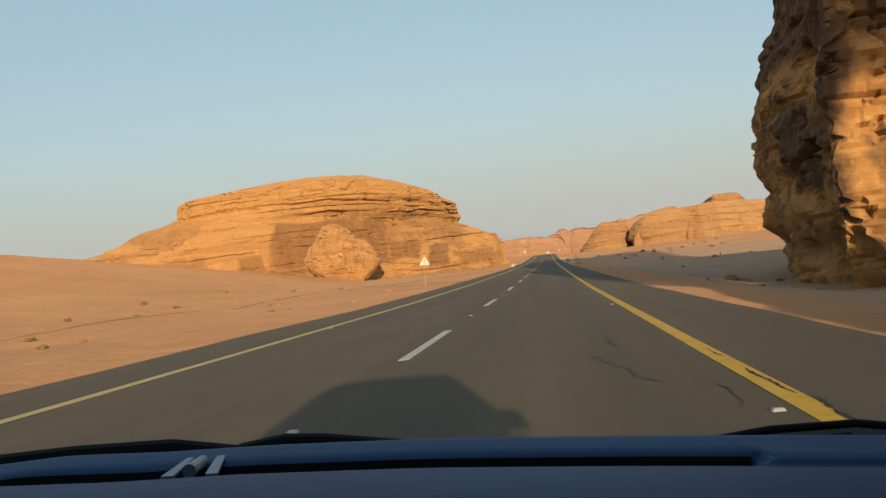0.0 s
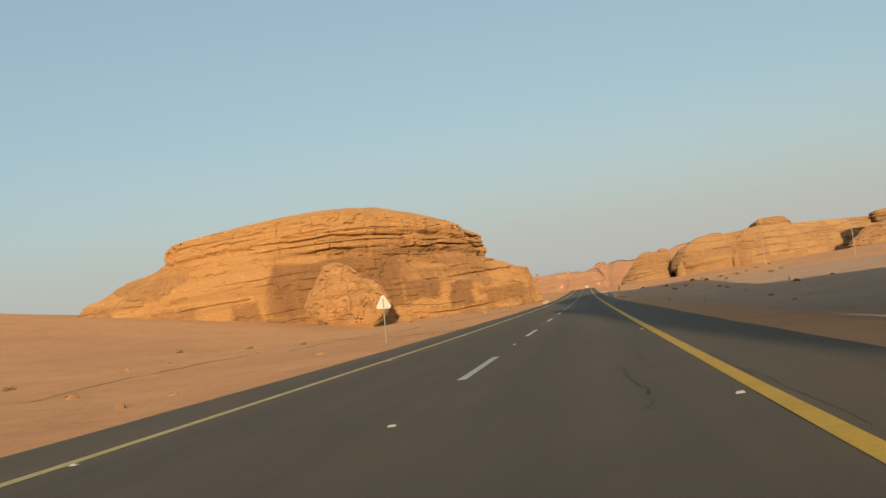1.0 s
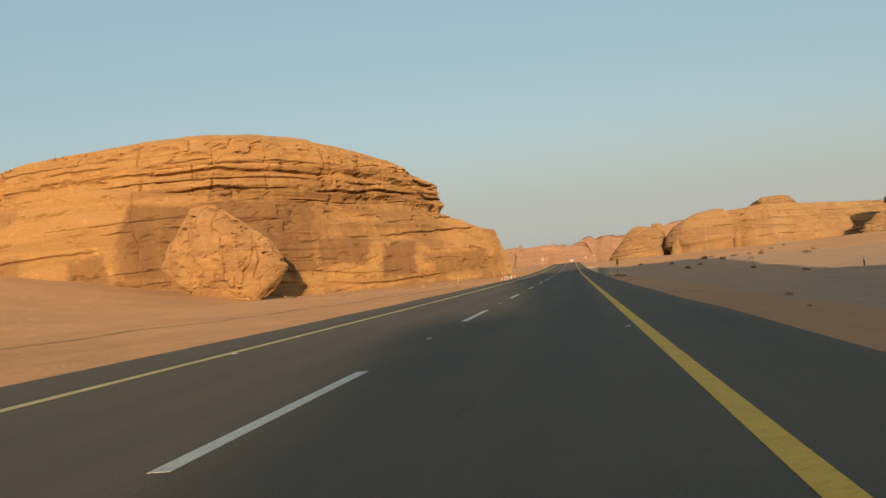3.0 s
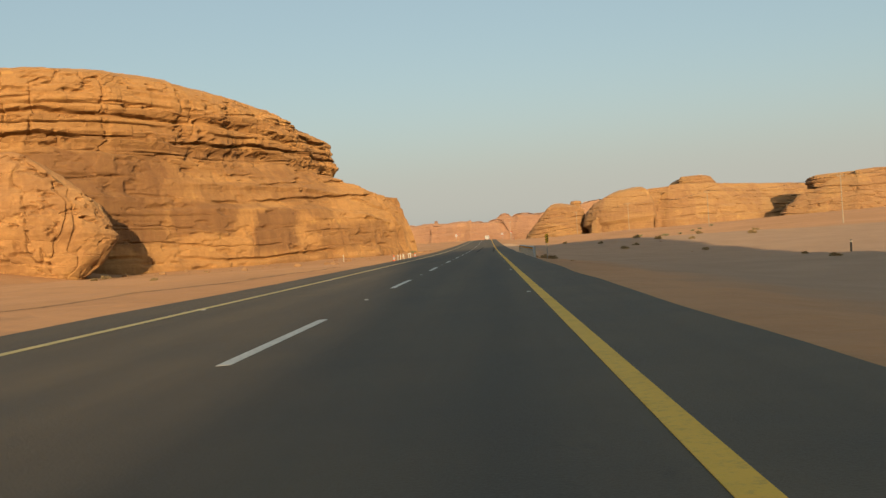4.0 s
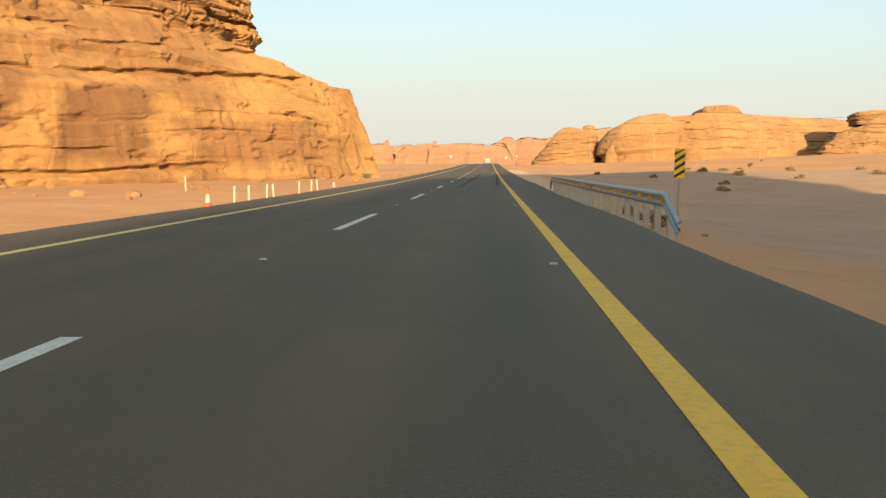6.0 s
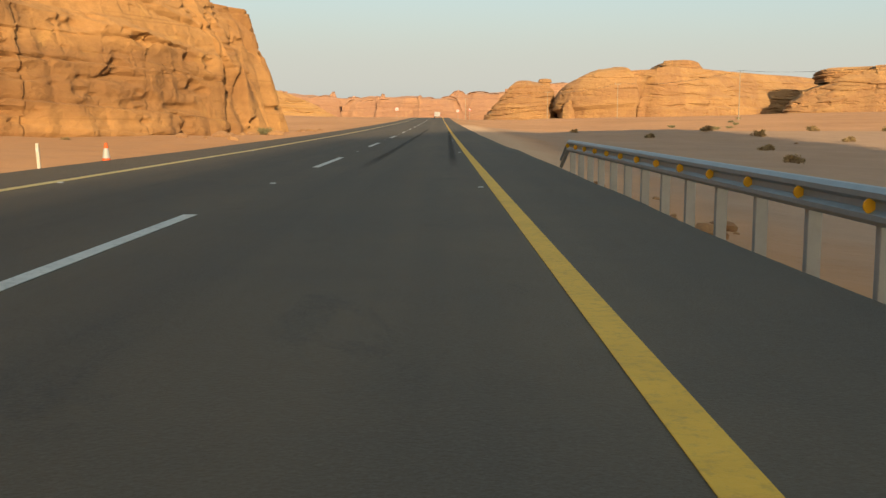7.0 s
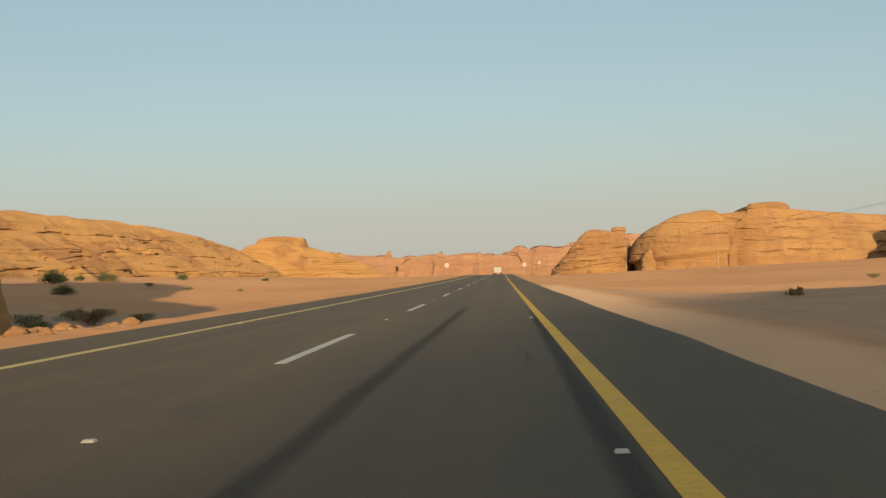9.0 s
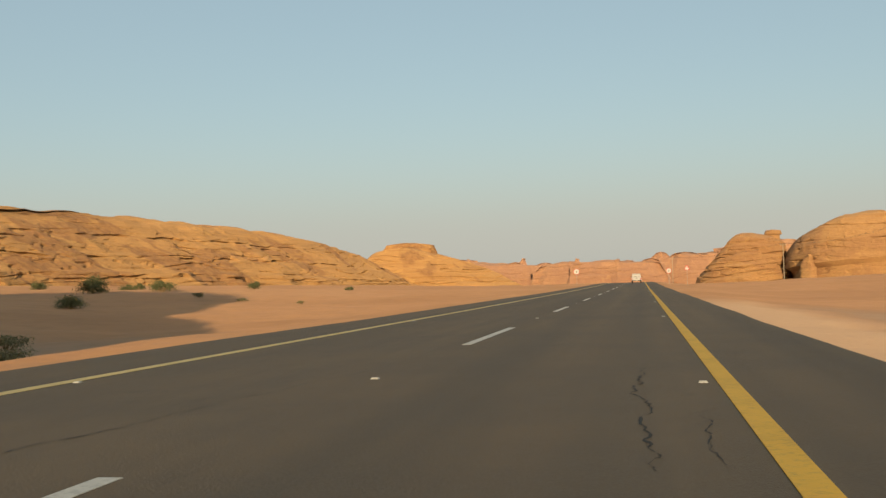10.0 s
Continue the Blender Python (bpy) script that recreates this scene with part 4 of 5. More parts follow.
def delineator(x, y, h=1.05, lean=0.0):
    g = empty("delineator_post", pose(x, y, float(ground_z(x, y)), lean * 0.5, lean, 0))
    bm = bmesh.new()
    box(bm, -0.04, 0.04, -0.025, 0.025, -0.2, h)
    for q in bm.verts:
        if q.co.z > 0:
            q.co.x *= 0.9
    part("post", bevelled(bm, 0.012, 2), WHITE_POST, g)
    bm = bmesh.new()
    box(bm, -0.034, 0.034, -0.03, -0.0255, h - 0.2, h - 0.1)
    part("reflector", bm, SIGN_BACK, g, "dull grey reflector")
    return tagged(g, "weathered white delineator post on the sandy verge", "post", "verge posts")


for x, y, lean in ((-6.05, 229.4, 2), (-5.95, 231.2, 0), (-6.0, 234.4, 3), (-5.95, 235.6, -3), (-5.95, 241.2, 1), (-6.0, 244.6, 4), (-6.3, 248.6, -4), (-14.4, 252.4, -2)):
    delineator(x, y, 0.86, lean)


def traffic_cone(x, y):
    g = empty("traffic_cone", pose(x, y, float(ground_z(x, y)), 0, 0, 20))
    bm = bmesh.new()
    box(bm, -0.19, 0.19, -0.19, 0.19, 0.0, 0.035)
    part("base", bevelled(bm, 0.01, 1), BLACK_RUBBER, g)
    for name, z0, z1, r0, r1, mat in (("lower_body", 0.035, 0.36, 0.15, 0.1, CONE_ORANGE), ("white_sleeve", 0.36, 0.62, 0.1, 0.062, SIGN_WHITE), ("tip", 0.62, 0.76, 0.062, 0.035, CONE_ORANGE)):
        bm = bmesh.new()
        rod(bm, (0, 0, z0), (0, 0, z1), r0, r1, 20)
        part(name, bm, mat, g)
    return tagged(g, "faded orange traffic cone with a white sleeve on sand", "traffic cone")


# a lone dark marker post far out on the flats
lone = empty("marker_post", pose(40.1, 241.2, float(ground_z(40.1, 241.2)), 0, 2, 0))
bm = bmesh.new()
box(bm, -0.09, 0.09, -0.09, 0.09, -0.4, 1.25)
part("post", bevelled(bm, 0.02, 2), BLACK_RUBBER, lone)
bm = bmesh.new()
box(bm, -0.1, 0.1, -0.1, 0.1, 1.02, 1.14)
part("band", bm, WHITE_POST, lone, "faded pale band")
tagged(lone, "short dark marker post standing alone on gravel", "post")

traffic_cone(-6.05, 252.6)
traffic_cone(-6.15, 226.4)

# power line along the foot of the hills
WOOD = plain("weathered_pole", (0.36, 0.29, 0.21), 0.85)
WIRE = plain("dark_wire", (0.06, 0.06, 0.06), 0.6, 0.5)


def utility_pole(x, y, h):
    g = empty("utility_pole", pose(x, y, float(ground_z(x, y)), 0, 0, 10))
    bm = bmesh.new()
    rod(bm, (0, 0, -1), (0, 0, h), 0.15, 0.1, 10)
    part("pole", bm, WOOD, g)
    bm = bmesh.new()
    box(bm, -0.9, 0.9, -0.05, 0.05, h - 0.42, h - 0.3)
    part("crossarm", bm, WOOD, g)
    for px in (-0.8, 0.0, 0.8):
        bm = bmesh.new()
        rod(bm, (px, 0, h - 0.3), (px, 0, h + 0.25), 0.07, 0.05, 8)
        part("insulator", bm, GALV_POST, g)
    return tagged(g, "pale utility pole with a short crossarm on the sand", "utility pole", "power line")


POLES = [(103, 300, 12), (90, 394, 12), (76.5, 487, 12), (63, 586, 12), (48.5, 678, 12), (16, 775, 12)]
for p in POLES:
    utility_pole(*p)
for k in range(len(POLES) - 1):
    (xa, ya, ha), (xb, yb, hb) = POLES[k], POLES[k + 1]
    for off in (-0.8, 0.0, 0.8):
        cu = bpy.data.curves.new("power_wire", "CURVE")
        cu.dimensions, cu.bevel_depth, cu.bevel_resolution = "3D", 0.012, 1
        sp = cu.splines.new("POLY")
        sp.points.add(12)
        za, zb = float(ground_z(xa, ya)) + ha + 0.25, float(ground_z(xb, yb)) + hb + 0.25
        for q in range(13):
            u = q / 12
            sp.points[q].co = (xa + (xb - xa) * u + off, ya + (yb - ya) * u, za + (zb - za) * u - 3.0 * 4 * u * (1 - u) * 0.5, 1)
        cu.materials.append(WIRE)
        tagged(new("power_wire", cu), "thin sagging power wire between poles", "wire", "power line wires")

# ---------------------------------------------------------------- plants
def foliage(name, a, b):
    k = Mat(name, 0.8, 0.0, 0.3)
    info = k.t.nodes.new("ShaderNodeNewGeometry").outputs["Random Per Island"]
    k.colour(k.mix(info, a, b))
    return k.m


GREEN = foliage("shrub_green", (0.07, 0.085, 0.035), (0.15, 0.15, 0.065))
DRY = foliage("dry_stalks", (0.2, 0.13, 0.06), (0.36, 0.25, 0.12))
RUST = foliage("rusty_shrub", (0.13, 0.06, 0.035), (0.24, 0.12, 0.06))
SAGE = foliage("sage_shrub", (0.15, 0.14, 0.07), (0.29, 0.25, 0.13))


def shrub(label, mat, r, h, n, seed, leaf=0.09):
    """A low desert shrub: woody stems and a ragged crown of small leaf blades with gaps."""
    rr = random.Random(seed)
    g = empty("shrub", Matrix.Identity(4))
    bm = bmesh.new()
    tips = []
    for k in range(14):
        a, el = rr.uniform(0, 6.28), rr.uniform(0.35, 1.3)
        ln = rr.uniform(0.6, 1.0)
        tip = Vector((r * ln * math.cos(a) * math.cos(el), r * ln * math.sin(a) * math.cos(el), h * ln * math.sin(el)))
        mid = tip * 0.5 + Vector((0, 0, 0.1 * h))
        rod(bm, (0, 0, -0.1), mid, 0.02 * r, 0.014 * r, 5)
        rod(bm, mid, tip, 0.014 * r, 0.006 * r, 5)
        tips += [tip, mid * 1.2, (tip + mid) * 0.55]
    part("stems", bm, DRY, g, "thin dry woody stems")
    vs, fs = [], []
    for k in range(n):
        t = rr.choice(tips)
        c = t + Vector((rr.gauss(0, 0.17 * r), rr.gauss(0, 0.17 * r), rr.gauss(0, 0.13 * h)))
        c.z = max(0.02, c.z)
        d = Vector((rr.gauss(0, 1), rr.gauss(0, 1), rr.gauss(0.5, 0.8))).normalized()
        s = d.cross(Vector((rr.gauss(0, 1), rr.gauss(0, 1), rr.gauss(0, 1)))).normalized()
        l, w = leaf * rr.uniform(0.6, 1.6), leaf * rr.uniform(0.2, 0.45)
        i = len(vs)
        vs += [c - d * l, c + s * w, c + d * l, c - s * w]
        fs.append((i, i + 1, i + 2, i + 3))
    mesh_object("crown", vs, fs, mat, g)
    return tagged(g, label, "shrub", "desert shrubs")


def place(proto, spots, seed):
    rr = random.Random(seed)
    first = True
    for x, y, s in spots:
        m = pose(x, y, float(ground_z(x, y)) - 0.03, 0, 0, rr.uniform(0, 360)) @ Matrix.Diagonal((s, s * rr.uniform(0.85, 1.15), s * rr.uniform(0.8, 1.1), 1))
        if first:
            proto.matrix_world = m
            first = False
        else:
            c = copy_thing(proto, Matrix.Identity(4))
            c.matrix_world = m


place(shrub("dark green rounded desert shrub on sand", GREEN, 1.7, 1.3, 2400, 1, 0.085), [(-61, 436, 1.5), (-57, 446, 1.2), (-47.5, 408, 1.1), (-48, 455, 0.8), (-74, 470, 1.0), (-66, 458, 0.7), (-34, 452, 0.5), (-95, 480, 1.2)], 1)
place(shrub("rust-brown dry shrub in the shaded hollow", RUST, 1.3, 1.4, 1600, 2, 0.07), [(-23.1, 354.6, 0.8), (-26.8, 361, 0.6)], 2)
place(shrub("grey-green low shrub beside the road", SAGE, 1.1, 0.7, 1500, 3, 0.06), [(-27.4, 367.3, 1.2), (-20.9, 357.4, 1.1), (-26.4, 352.6, 1.3), (-26.3, 359.4, 1.1), (-24.5, 350, 0.9), (-21.5, 347, 0.7), (-18.4, 341, 0.6), (-45, 430, 0.8), (-30, 420, 0.5), (-9.7, 300, 0.75), (-38, 425, 0.6), (-62, 440, 0.8),
       (41, 400, 0.9), (46, 392, 1.0), (52, 405, 0.7), (60, 430, 0.8), (70, 470, 0.8), (80, 500, 0.9)], 3)
place(shrub("straw-coloured dry tussock on sand", DRY, 0.8, 0.6, 500, 4, 0.11), [(23.6, 330, 0.9), (31.7, 340, 1.2), (34.5, 330, 1.1), (26, 300, 0.9), (38, 316, 1.0), (18, 345, 0.7), (45, 345, 1.2), (22, 282, 0.8), (30, 265, 0.7), (52, 330, 1.3), (60, 360, 1.2),
       (8.3, 231, 0.7), (8.0, 234.5, 0.6), (8.6, 229, 0.6), (7.9, 226, 0.4), (-30, 130, 0.5), (-22, 120, 0.45), (-33, 226, 0.7), (-26, 235, 0.5), (-45, 150, 0.6), (-17, 70, 0.35), (-30, 88, 0.5), (-25, 57, 0.4), (15, 62, 0.35), (18, 130, 0.4), (28, 170, 0.6), (22, 190, 0.5), (40, 205, 0.7), (48, 230, 0.8), (35, 240, 0.6), (-24, 292, 0.4), (-15, 275, 0.35), (-11.5, 24, 0.3), (-14.5, 33, 0.35), (-19, 41, 0.4), (-12, 52, 0.3), (-27, 72, 0.45), (-36, 96, 0.6), (-33, 60, 0.5), (-20, 200, 0.4), (-28, 210, 0.5)], 4)

# wheel tracks pressed into the sand
k = Mat("pressed_sand", 0.95, 0.0, 1.0)
c = k.ramp(k.noise(0.8, 5, 0.6), [(0.3, (0.2, 0.11, 0.055)), (0.7, (0.3, 0.17, 0.085))])
k.colour(c).bump(k.noise(5, 5, 0.7), 0.08, 0.9)
PRESSED = k.m


def wheel_track(points, half, seed):
    r = random.Random(seed)
    vs, fs = [], []
    p = np.asarray(points, float)
    d = np.concatenate([[0], np.cumsum(np.hypot(*np.diff(p, axis=0).T))])
    n = int(d[-1] / 0.6)
    t = np.linspace(0, d[-1], n)
    xs, ys = np.interp(t, d, p[:, 0]), np.interp(t, d, p[:, 1])
    for _ in range(3):
        xs[1:-1] = (xs[:-2] + xs[1:-1] + xs[2:]) / 3
    gx_, gy_ = np.gradient(xs), np.gradient(ys)
    for i in range(n):
        q = math.hypot(gx_[i], gy_[i])
        sx, sy = gy_[i] / q, -gx_[i] / q
        w = half * r.uniform(0.7, 1.2)
        for a, lift in ((-w - 0.1, 0.0), (-w, 0.02), (0, 0.006), (w, 0.02), (w + 0.1, 0.0)):
            px, py = xs[i] + a * sx, ys[i] + a * sy
            vs.append((px, py, float(ground_z(px, py)) + lift + 0.004))
        if i:
            b = 5 * i
            fs += [(b - 5 + m, b - 4 + m, b + 1 + m, b + m) for m in range(4)]
    return tagged(mesh_object("wheel_track", vs, fs, PRESSED, ground), "wheel track pressed into sand")


for off in (0.0, 1.7):
    wheel_track([(-6.6, 98 + off * 2), (-9.5, 104 + off * 2), (-16, 117 + off * 1.6), (-26, 134 + off * 1.2), (-36, 146 + off), (-52, 160 + off)], 0.16, 3 + int(off))
wheel_track([(-23, 30), (-21.5, 70), (-20, 118), (-13.6, 143), (-10.5, 178), (-9.8, 215)], 0.2, 9)

# loose stones on the sand
STONE = rock_material("loose_stone", (0.4, 0.22, 0.1), (0.28, 0.14, 0.07), (0.16, 0.08, 0.05), 0.4, 0.1)


def stone(seed):
    bm = bmesh.new()
    bmesh.ops.create_icosphere(bm, subdivisions=2, radius=1.0)
    for q in bm.verts:
        p = q.co * 0.9
        q.co *= 1 + 0.35 * noise.noise(p + Vector((seed * 3.1, 0, 0))) + 0.15 * noise.noise(p * 2.6 + Vector((0, seed, 0)))
        q.co.z *= 0.62
    me = bpy.data.meshes.new("stone")
    bm.to_mesh(me)
    bm.free()
    me.materials.append(STONE)
    return me


stone_meshes = [stone(i) for i in range(6)]


def strew(n, xa, xb, ya, yb, lo, hi, seed):
    rr = random.Random(seed)
    for _ in range(n):
        x, y = rr.uniform(xa, xb), rr.uniform(ya, yb)
        s = lo + (hi - lo) * rr.random() ** 2.5
        ob = new("stone", rr.choice(stone_meshes))
        ob.matrix_world = pose(x, y, float(ground_z(x, y)) + 0.1 * s, rr.uniform(-15, 15), rr.uniform(-15, 15), rr.uniform(0, 360)) @ Matrix.Diagonal((s, s * rr.uniform(0.7, 1.2), s, 1))
        tagged(ob, "loose rounded sandstone lying on the sand", "stone", "loose stones")


strew(35, -34, -7, 8, 130, 0.04, 0.22, 1)
strew(40, -60, -12, 225, 262, 0.1, 0.5, 2)
strew(35, -12.5, -8.6, 282, 322, 0.06, 0.5, 3)
strew(90, -12.0, -7.6, 312.5, 319.5, 0.07, 0.3, 7)
strew(30, -12, -9.6, 296, 312, 0.06, 0.35, 8)
strew(20, 12, 17, 40, 70, 0.1, 0.7, 4)
strew(25, 6.5, 40, 60, 330, 0.04, 0.2, 5)
strew(20, 6.6, 8.2, 220, 256, 0.05, 0.28, 6)

# ---------------------------------------------------------------- the white pick-up ahead
CAR_WHITE = plain("white_car_paint", (0.4, 0.39, 0.37), 0.35, 0.0, 0.1)
CAR_GLASS = plain("dark_car_glass", (0.02, 0.022, 0.025), 0.08)
CAR_BLACK = plain("black_car_trim", (0.02, 0.02, 0.02), 0.6)
TAIL_RED = plain("red_tail_lamp", (0.4, 0.02, 0.02), 0.25)
RIM = plain("steel_rim", (0.4, 0.4, 0.4), 0.35, 0.8)


def loft(sections):
    """A closed shell through cross-sections of equal length, given as (y, half width, [(share of half width, z), ...])."""
    bm = bmesh.new()
    prev = None
    for y, w, prof in sections:
        ring = [bm.verts.new((w * a, y, z)) for a, z in prof] + [bm.verts.new((-w * a, y, z)) for a, z in prof[::-1]]
        if prev:
            for i in range(len(ring)):
                bm.faces.new((prev[i], prev[(i + 1) % len(ring)], ring[(i + 1) % len(ring)], ring[i]))
        else:
            bm.faces.new(ring[::-1])
        prev = ring
    bm.faces.new(prev)
    bmesh.ops.recalc_face_normals(bm, faces=bm.faces[:])
    return bm


def pickup(x, y):
    g = empty("pickup_truck", pose(x, y, float(road_z(y)), 0.6, 0, 0))
    low = lambda top: [(0.0, 0.42), (0.86, 0.42), (0.97, 0.5), (1.0, 0.7), (0.98, top - 0.12), (0.93, top), (0.0, top)]
    part("body", bevelled(loft([(0, 0.86, low(1.02)), (0.08, 0.9, low(1.06)), (1.7, 0.92, low(1.06)), (3.4, 0.92, low(1.05)), (4.6, 0.9, low(0.98)), (5.1, 0.82, low(0.86))]), 0.015, 1), CAR_WHITE, g)
    cab = lambda w, top: [(0.0, 1.0), (0.98, 1.0), (1.0, 1.06), (0.84, top - 0.08), (0.76, top), (0.0, top)]
    part("cabin", bevelled(loft([(1.65, 0.86, cab(1, 1.5)), (1.85, 0.86, cab(1, 1.74)), (3.0, 0.86, cab(1, 1.76)), (3.4, 0.86, cab(1, 1.66)), (4.0, 0.86, cab(1, 1.1))]), 0.012, 1), CAR_WHITE, g)
    bm = bmesh.new()
    v = [bm.verts.new(q) for q in ((-0.68, 1.672, 1.14), (0.68, 1.672, 1.14), (0.6, 1.79, 1.62), (-0.6, 1.79, 1.62))]
    bm.faces.new(v)
    bmesh.ops.translate(bm, verts=bm.verts[:], vec=(0, -0.035, 0))
    ext = bmesh.ops.extrude_face_region(bm, geom=bm.faces[:])
    bmesh.ops.translate(bm, verts=[q for q in ext["geom"] if isinstance(q, bmesh.types.BMVert)], vec=(0, 0.03, 0))
    part("rear_window", bm, CAR_GLASS, g, "dark rear window")
    bm = bmesh.new()
    box(bm, -0.7, 0.7, -0.035, -0.012, 0.56, 1.0)
    tail = part("tailgate", bevelled(bm, 0.01, 1), CAR_WHITE, g)
    bm = bmesh.new()
    box(bm, -0.12, 0.12, -0.05, -0.036, 0.86, 0.92)
    part("handle", bm, CAR_BLACK, tail)
    bm = bmesh.new()
    box(bm, -0.84, 0.84, -0.16, -0.02, 0.4, 0.54)
    part("rear_bumper", bevelled(bm, 0.03, 2), CAR_BLACK, g, "dark rear bumper")
    for sx in (-1, 1):
        bm = bmesh.new()
        box(bm, min(sx * 0.72, sx * 0.87), max(sx * 0.72, sx * 0.87), -0.04, 0.05, 0.62, 0.98)
        part("tail_lamp", bevelled(bm, 0.015, 1), TAIL_RED, g, "red tail lamp")
        bm = bmesh.new()
        box(bm, min(sx * 0.9, sx * 1.06), max(sx * 0.9, sx * 1.06), 3.4, 3.5, 1.08, 1.24)
        part("wing_mirror", bevelled(bm, 0.02, 1), CAR_BLACK, g)
        for wy in (0.95, 4.1):
            bm = bmesh.new()
            rod(bm, (sx * 0.66, wy, 0.36), (sx * 0.9, wy, 0.36), 0.36, n=24)
            wheel = part("tyre", bm, BLACK_RUBBER, g)
            bm = bmesh.new()
            rod(bm, (sx * 0.88, wy, 0.36), (sx * 0.91, wy, 0.36), 0.22, 0.18, 18)
            part("rim", bm, RIM, wheel)
    bm = bmesh.new()
    box(bm, -0.22, 0.22, -0.17, -0.162, 0.43, 0.51)
    part("number_plate", bm, SIGN_WHITE, g, "plain pale number plate")
    return tagged(g, "white pickup truck driving ahead on the asphalt", "pickup truck")


pickup(2.0, 518)

# ---------------------------------------------------------------- the car from which the clip is filmed, where it stands at the start
DASH = plain("dark_blue_dash_plastic", (0.009, 0.06, 0.15), 0.65, 0.0, 0.2)
DASH_DARK = plain("black_vent_plastic", (0.006, 0.006, 0.008), 0.8)
BODY_GREY = plain("grey_car_paint", (0.18, 0.19, 0.2), 0.3, 0.3, 0.1)
CLIP = plain("pale_clip_plastic", (0.2, 0.24, 0.28), 0.4)


def own_car(cx):
    g = empty("car", pose(cx, 0.24, float(road_z(0)), 0.4, 0, 0))
    zb = float(road_z(0)) + 0.033

    # dashboard: a swept pad with a sunken demister slot at the foot of the windscreen
    def swept(x, y, z):
        lift = np.interp(x, (-0.7, 0.0, 0.1, 0.25, 0.4, 0.7), (-0.012, -0.002, 0.0024, 0.0057, 0.006, 0.0056))
        return (x, y - 0.05 * (x / 0.7) ** 2, z - zb + lift - (0.055 * (x + 0.1) if x > -0.1 else 0.03 * (-0.1 - x)))

    xs = np.concatenate([np.linspace(-0.72, 0.44, 60), np.linspace(0.45, 0.54, 14), np.linspace(0.56, 0.74, 8)])
    vs, fs = [], []
    for x in xs:
        slot = np.clip((0.508 - x) / 0.014, 0, 1)
        prof = [(0.985, 0.98), (0.975, 1.034), (0.955, 1.042), (0.94, 1.043), (0.91, 1.0425 - 0.0015 * slot), (0.876, 1.044 - 0.0045 * slot), (0.874, 1.044 - 0.04 * slot), (0.824, 1.0475 - 0.045 * slot),
                (0.822, 1.0455 - 0.004 * slot), (0.818, 1.0435), (0.795, 1.047), (0.76, 1.0545), (0.62, 1.07), (0.42, 1.07), (0.3, 1.045), (0.25, 0.98), (0.27, 0.78)]
        vs += [swept(x, y, z) for y, z in prof]
    m = len(prof)
    for i in range(len(xs) - 1):
        a, b = i * m, i * m + m
        fs += [(a + k, a + k + 1, b + k + 1, b + k) for k in range(m - 1)]
    dash = mesh_object("dashboard", vs, fs, DASH, g, smooth=True)
    tagged(dash, "dark blue soft plastic dashboard top")
    vs, fs = [], []
    for i, x in enumerate(np.linspace(-0.7, 0.503, 80)):
        vs += [swept(x, y, z) for y, z in ((0.8735, 1.0395), (0.868, 1.018), (0.83, 1.018))]
        if i:
            fs += [(3 * i - 3 + k, 3 * i - 2 + k, 3 * i + 1 + k, 3 * i + k) for k in (0, 1)]
    tagged(mesh_object("demister_slot", vs, fs, DASH_DARK, dash), "black demister slot")
    bm = bmesh.new()
    for a0, a1, b0, b1 in ((0.039, 0.0495, 0.034, 0.04), (0.0757, 0.086, 0.0605, 0.068)):
        v = [bm.verts.new(swept(x, y, z)) for x, y, z in ((a0, 0.822, 1.0425), (a1, 0.822, 1.0425), (b1, 0.9, 1.0428), (b0, 0.9, 1.0428))]
        ext = bmesh.ops.extrude_face_region(bm, geom=[bm.faces.new(v)])
        bmesh.ops.translate(bm, verts=[q for q in ext["geom"] if isinstance(q, bmesh.types.BMVert)], vec=(0, 0, 0.0022))
    rod(bm, swept(0.058, 0.835, 1.045), swept(0.051, 0.89, 1.043), 0.006, 0.005, 10)
    part("dash_clip", bm, CLIP, dash, "small pale sensor clip")
    # scuttle, wipers
    bm = bmesh.new()
    box(bm, -0.72, 0.72, 0.985, 1.16, 0.86 - zb, 0.975 - zb)
    part("scuttle", bevelled(bm, 0.02, 2), DASH_DARK, g, "black scuttle panel")
    for nm, r, pts in (("wiper", 0.004, ((0.43, 1.03, 0.985), (0.55, 1.02, 1.0), (0.63, 1.02, 1.0), (0.72, 1.04, 0.982))),
                       ("wiper", 0.009, ((-0.32, 1.02, 1.022), (-0.12, 1.01, 1.03), (-0.02, 1.01, 1.029), (0.045, 1.02, 1.016))),
                       ("wiper", 0.007, ((0.04, 1.03, 1.018), (0.09, 1.02, 1.026), (0.13, 1.02, 1.023), (0.24, 1.03, 1.004)))):
        vs, fs = [], []
        for i, p in enumerate(pts):
            vs += [(p[0], p[1] + r * math.cos(a), p[2] - zb + r * math.sin(a)) for a in np.linspace(0, 2 * math.pi, 8, endpoint=False)]
            if i:
                fs += [(8 * i - 8 + k, 8 * i - 8 + (k + 1) % 8, 8 * i + (k + 1) % 8, 8 * i + k) for k in range(8)]
        fs += [tuple(range(8)), tuple(range(8 * len(pts) - 8, 8 * len(pts)))]
        w = tagged(mesh_object(nm, vs, fs, DASH_DARK, g), "black wiper arm")
        bm = bmesh.new()
        p, q = pts[0], pts[2]
        rod(bm, (p[0], p[1] + 0.02, p[2] - 0.008 - zb), (q[0], q[1] + 0.02, q[2] - 0.014 - zb), 0.0035, 0.0035, 6)
        part("blade", bm, BLACK_RUBBER, w)
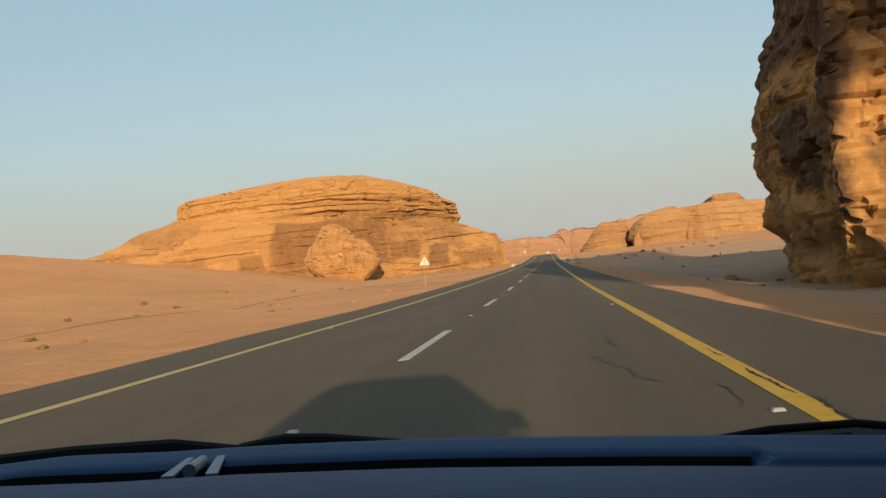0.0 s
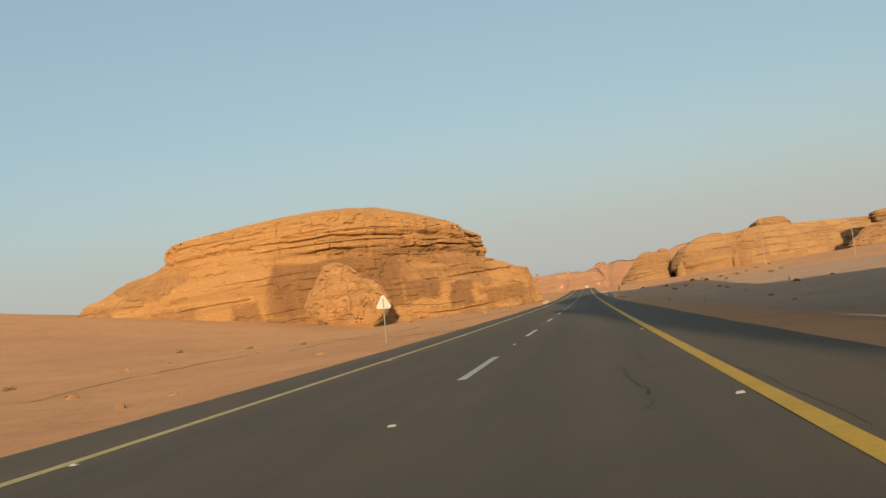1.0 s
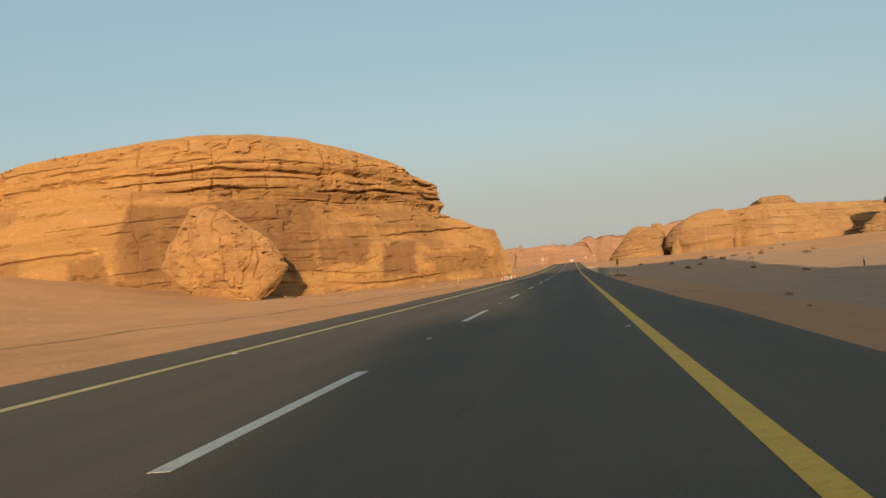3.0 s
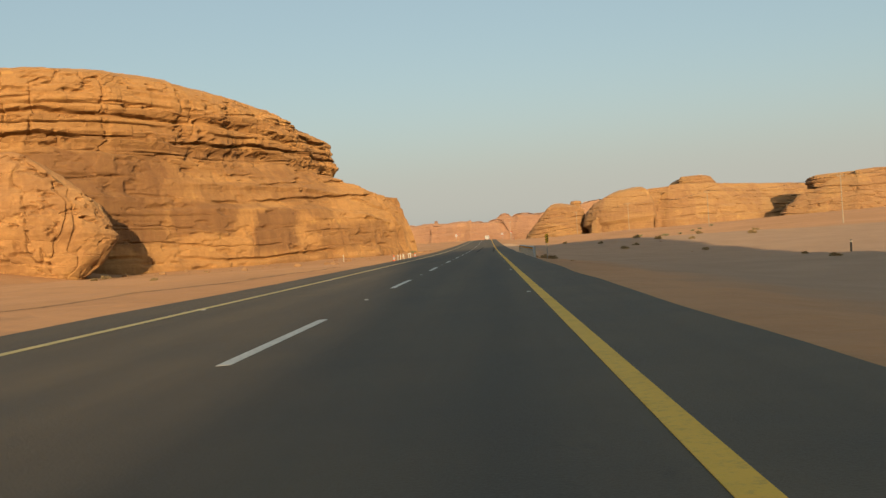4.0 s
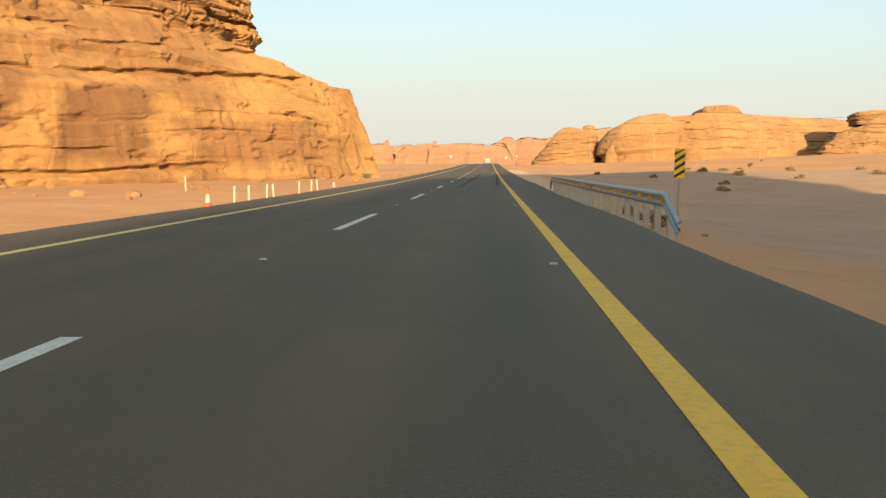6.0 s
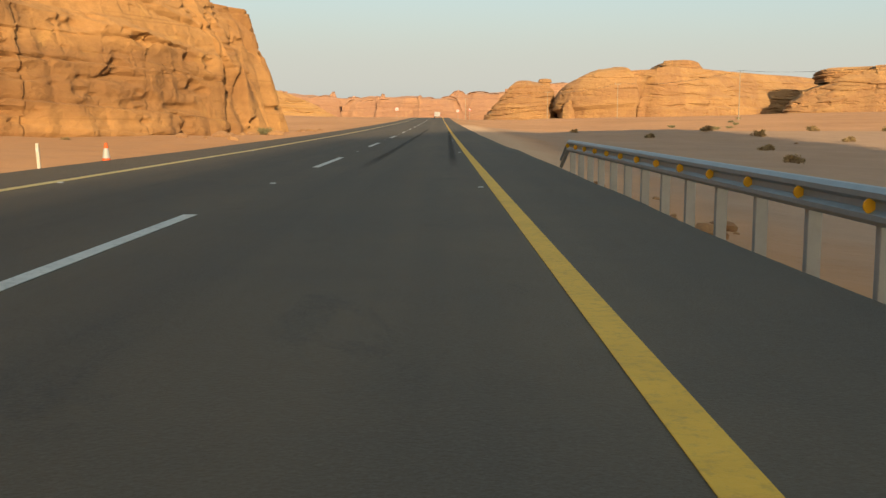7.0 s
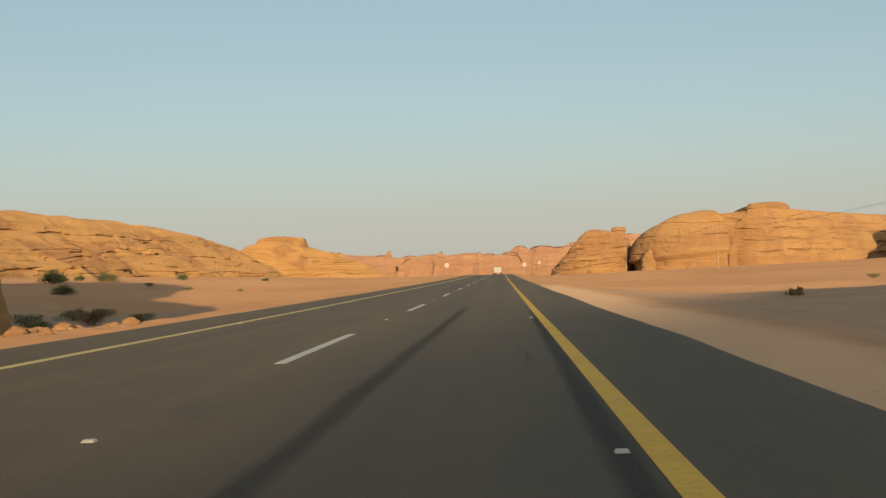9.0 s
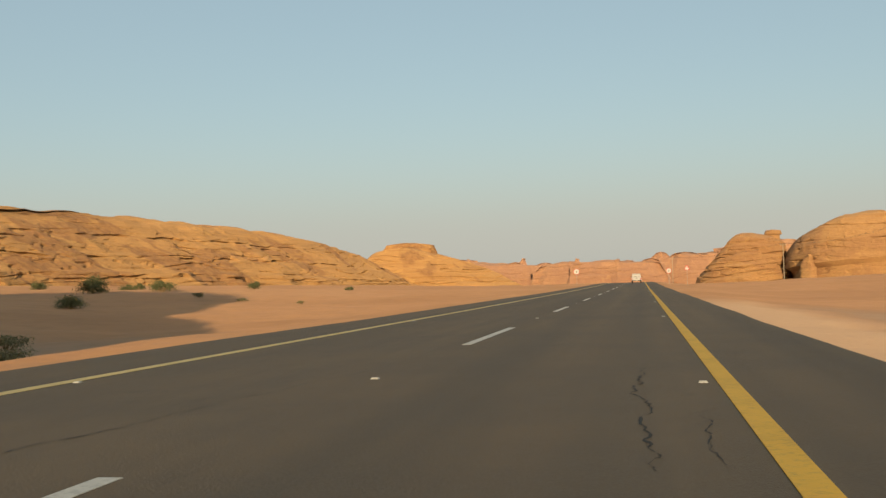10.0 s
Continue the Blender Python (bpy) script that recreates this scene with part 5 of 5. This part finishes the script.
    # shell
    low = lambda top: [(0.0, 0.3), (0.84, 0.3), (0.97, 0.4), (1.0, 0.6), (0.98, top - 0.1), (0.9, top), (0.0, top)]
    part("body", bevelled(loft([(-2.25, 0.74, low(0.86)), (-2.1, 0.84, low(0.92)), (-1.2, 0.88, low(0.93)), (0.9, 0.88, low(0.86)), (1.15, 0.87, low(0.78)), (1.9, 0.82, low(0.7)), (2.3, 0.68, low(0.58))]), 0.02, 1), BODY_GREY, g)
    part("roof", bevelled(loft([(-1.55, 0.58, [(0, 1.6), (0.9, 1.59), (1, 1.6), (0.9, 1.64), (0, 1.66)]), (-1.0, 0.65, [(0, 1.6), (0.9, 1.57), (1, 1.58), (0.9, 1.62), (0, 1.65)]), (-0.2, 0.66, [(0, 1.61), (0.9, 1.58), (1, 1.59), (0.9, 1.63), (0, 1.66)]),
                                (0.2, 0.63, [(0, 1.62), (0.9, 1.6), (1, 1.61), (0.9, 1.65), (0, 1.67)])]), 0.006, 1), BODY_GREY, g)
    for sx in (-1, 1):
        for nm, a, b, r in (("front_pillar", (0.8, 1.0, 0.9), (0.61, 0.18, 1.59), 0.04), ("middle_pillar", (0.82, -0.35, 0.9), (0.65, -0.45, 1.61), 0.045), ("rear_pillar", (0.78, -1.95, 0.9), (0.58, -1.4, 1.57), 0.07)):
            bm = bmesh.new()
            rod(bm, (sx * a[0], a[1], a[2]), (sx * b[0], b[1], b[2]), r, r * 0.8, 8)
            part(nm, bm, BODY_GREY, g)
        bm = bmesh.new()
        box(bm, min(sx * 0.8, sx * 0.97), max(sx * 0.8, sx * 0.97), 0.55, 0.64, 0.94, 1.1)
        part("wing_mirror", bevelled(bm, 0.03, 2), BODY_GREY, g)
        for wy in (-1.35, 1.4):
            bm = bmesh.new()
            rod(bm, (sx * 0.62, wy, 0.31), (sx * 0.84, wy, 0.31), 0.31, n=24)
            wheel = part("tyre", bm, BLACK_RUBBER, g)
            bm = bmesh.new()
            rod(bm, (sx * 0.83, wy, 0.31), (sx * 0.85, wy, 0.31), 0.2, 0.17, 18)
            part("rim", bm, RIM, wheel)
    for nm, quad in (("rear_window", ((-0.72, -1.97, 0.9), (0.72, -1.97, 0.9), (0.56, -1.5, 1.6), (-0.56, -1.5, 1.6))),
                     ("side_window", ((-0.79, -1.9, 0.9), (-0.8, 0.85, 0.9), (-0.64, 0.15, 1.63), (-0.61, -1.4, 1.63))), ("side_window", ((0.79, -1.9, 0.9), (0.8, 0.85, 0.9), (0.64, 0.15, 1.63), (0.61, -1.4, 1.63)))):
        bm = bmesh.new()
        f = bm.faces.new([bm.verts.new(q) for q in quad])
        ext = bmesh.ops.extrude_face_region(bm, geom=[f])
        bmesh.ops.translate(bm, verts=[q for q in ext["geom"] if isinstance(q, bmesh.types.BMVert)], vec=(0, 0, 0.01))
        part(nm, bm, CAR_GLASS, g, "dark tinted window")
    for sx in (-1, 1):
        bm = bmesh.new()
        box(bm, sx * 0.37 - 0.24, sx * 0.37 + 0.24, -0.78, -0.62, 0.4, 1.12, pose(0, 0, 0, 8, 0, 0))
        seat = part("front_seat", bevelled(bm, 0.05, 2), BLACK_RUBBER, g, "dark cloth seat back")
        bm = bmesh.new()
        box(bm, sx * 0.37 - 0.12, sx * 0.37 + 0.12, -0.74, -0.64, 1.14, 1.3, pose(0, 0, 0, 8, 0, 0))
        part("headrest", bevelled(bm, 0.03, 2), BLACK_RUBBER, seat)
    return tagged(g, "grey car with a dark blue dashboard on the asphalt", "car")


own_car(1.66)
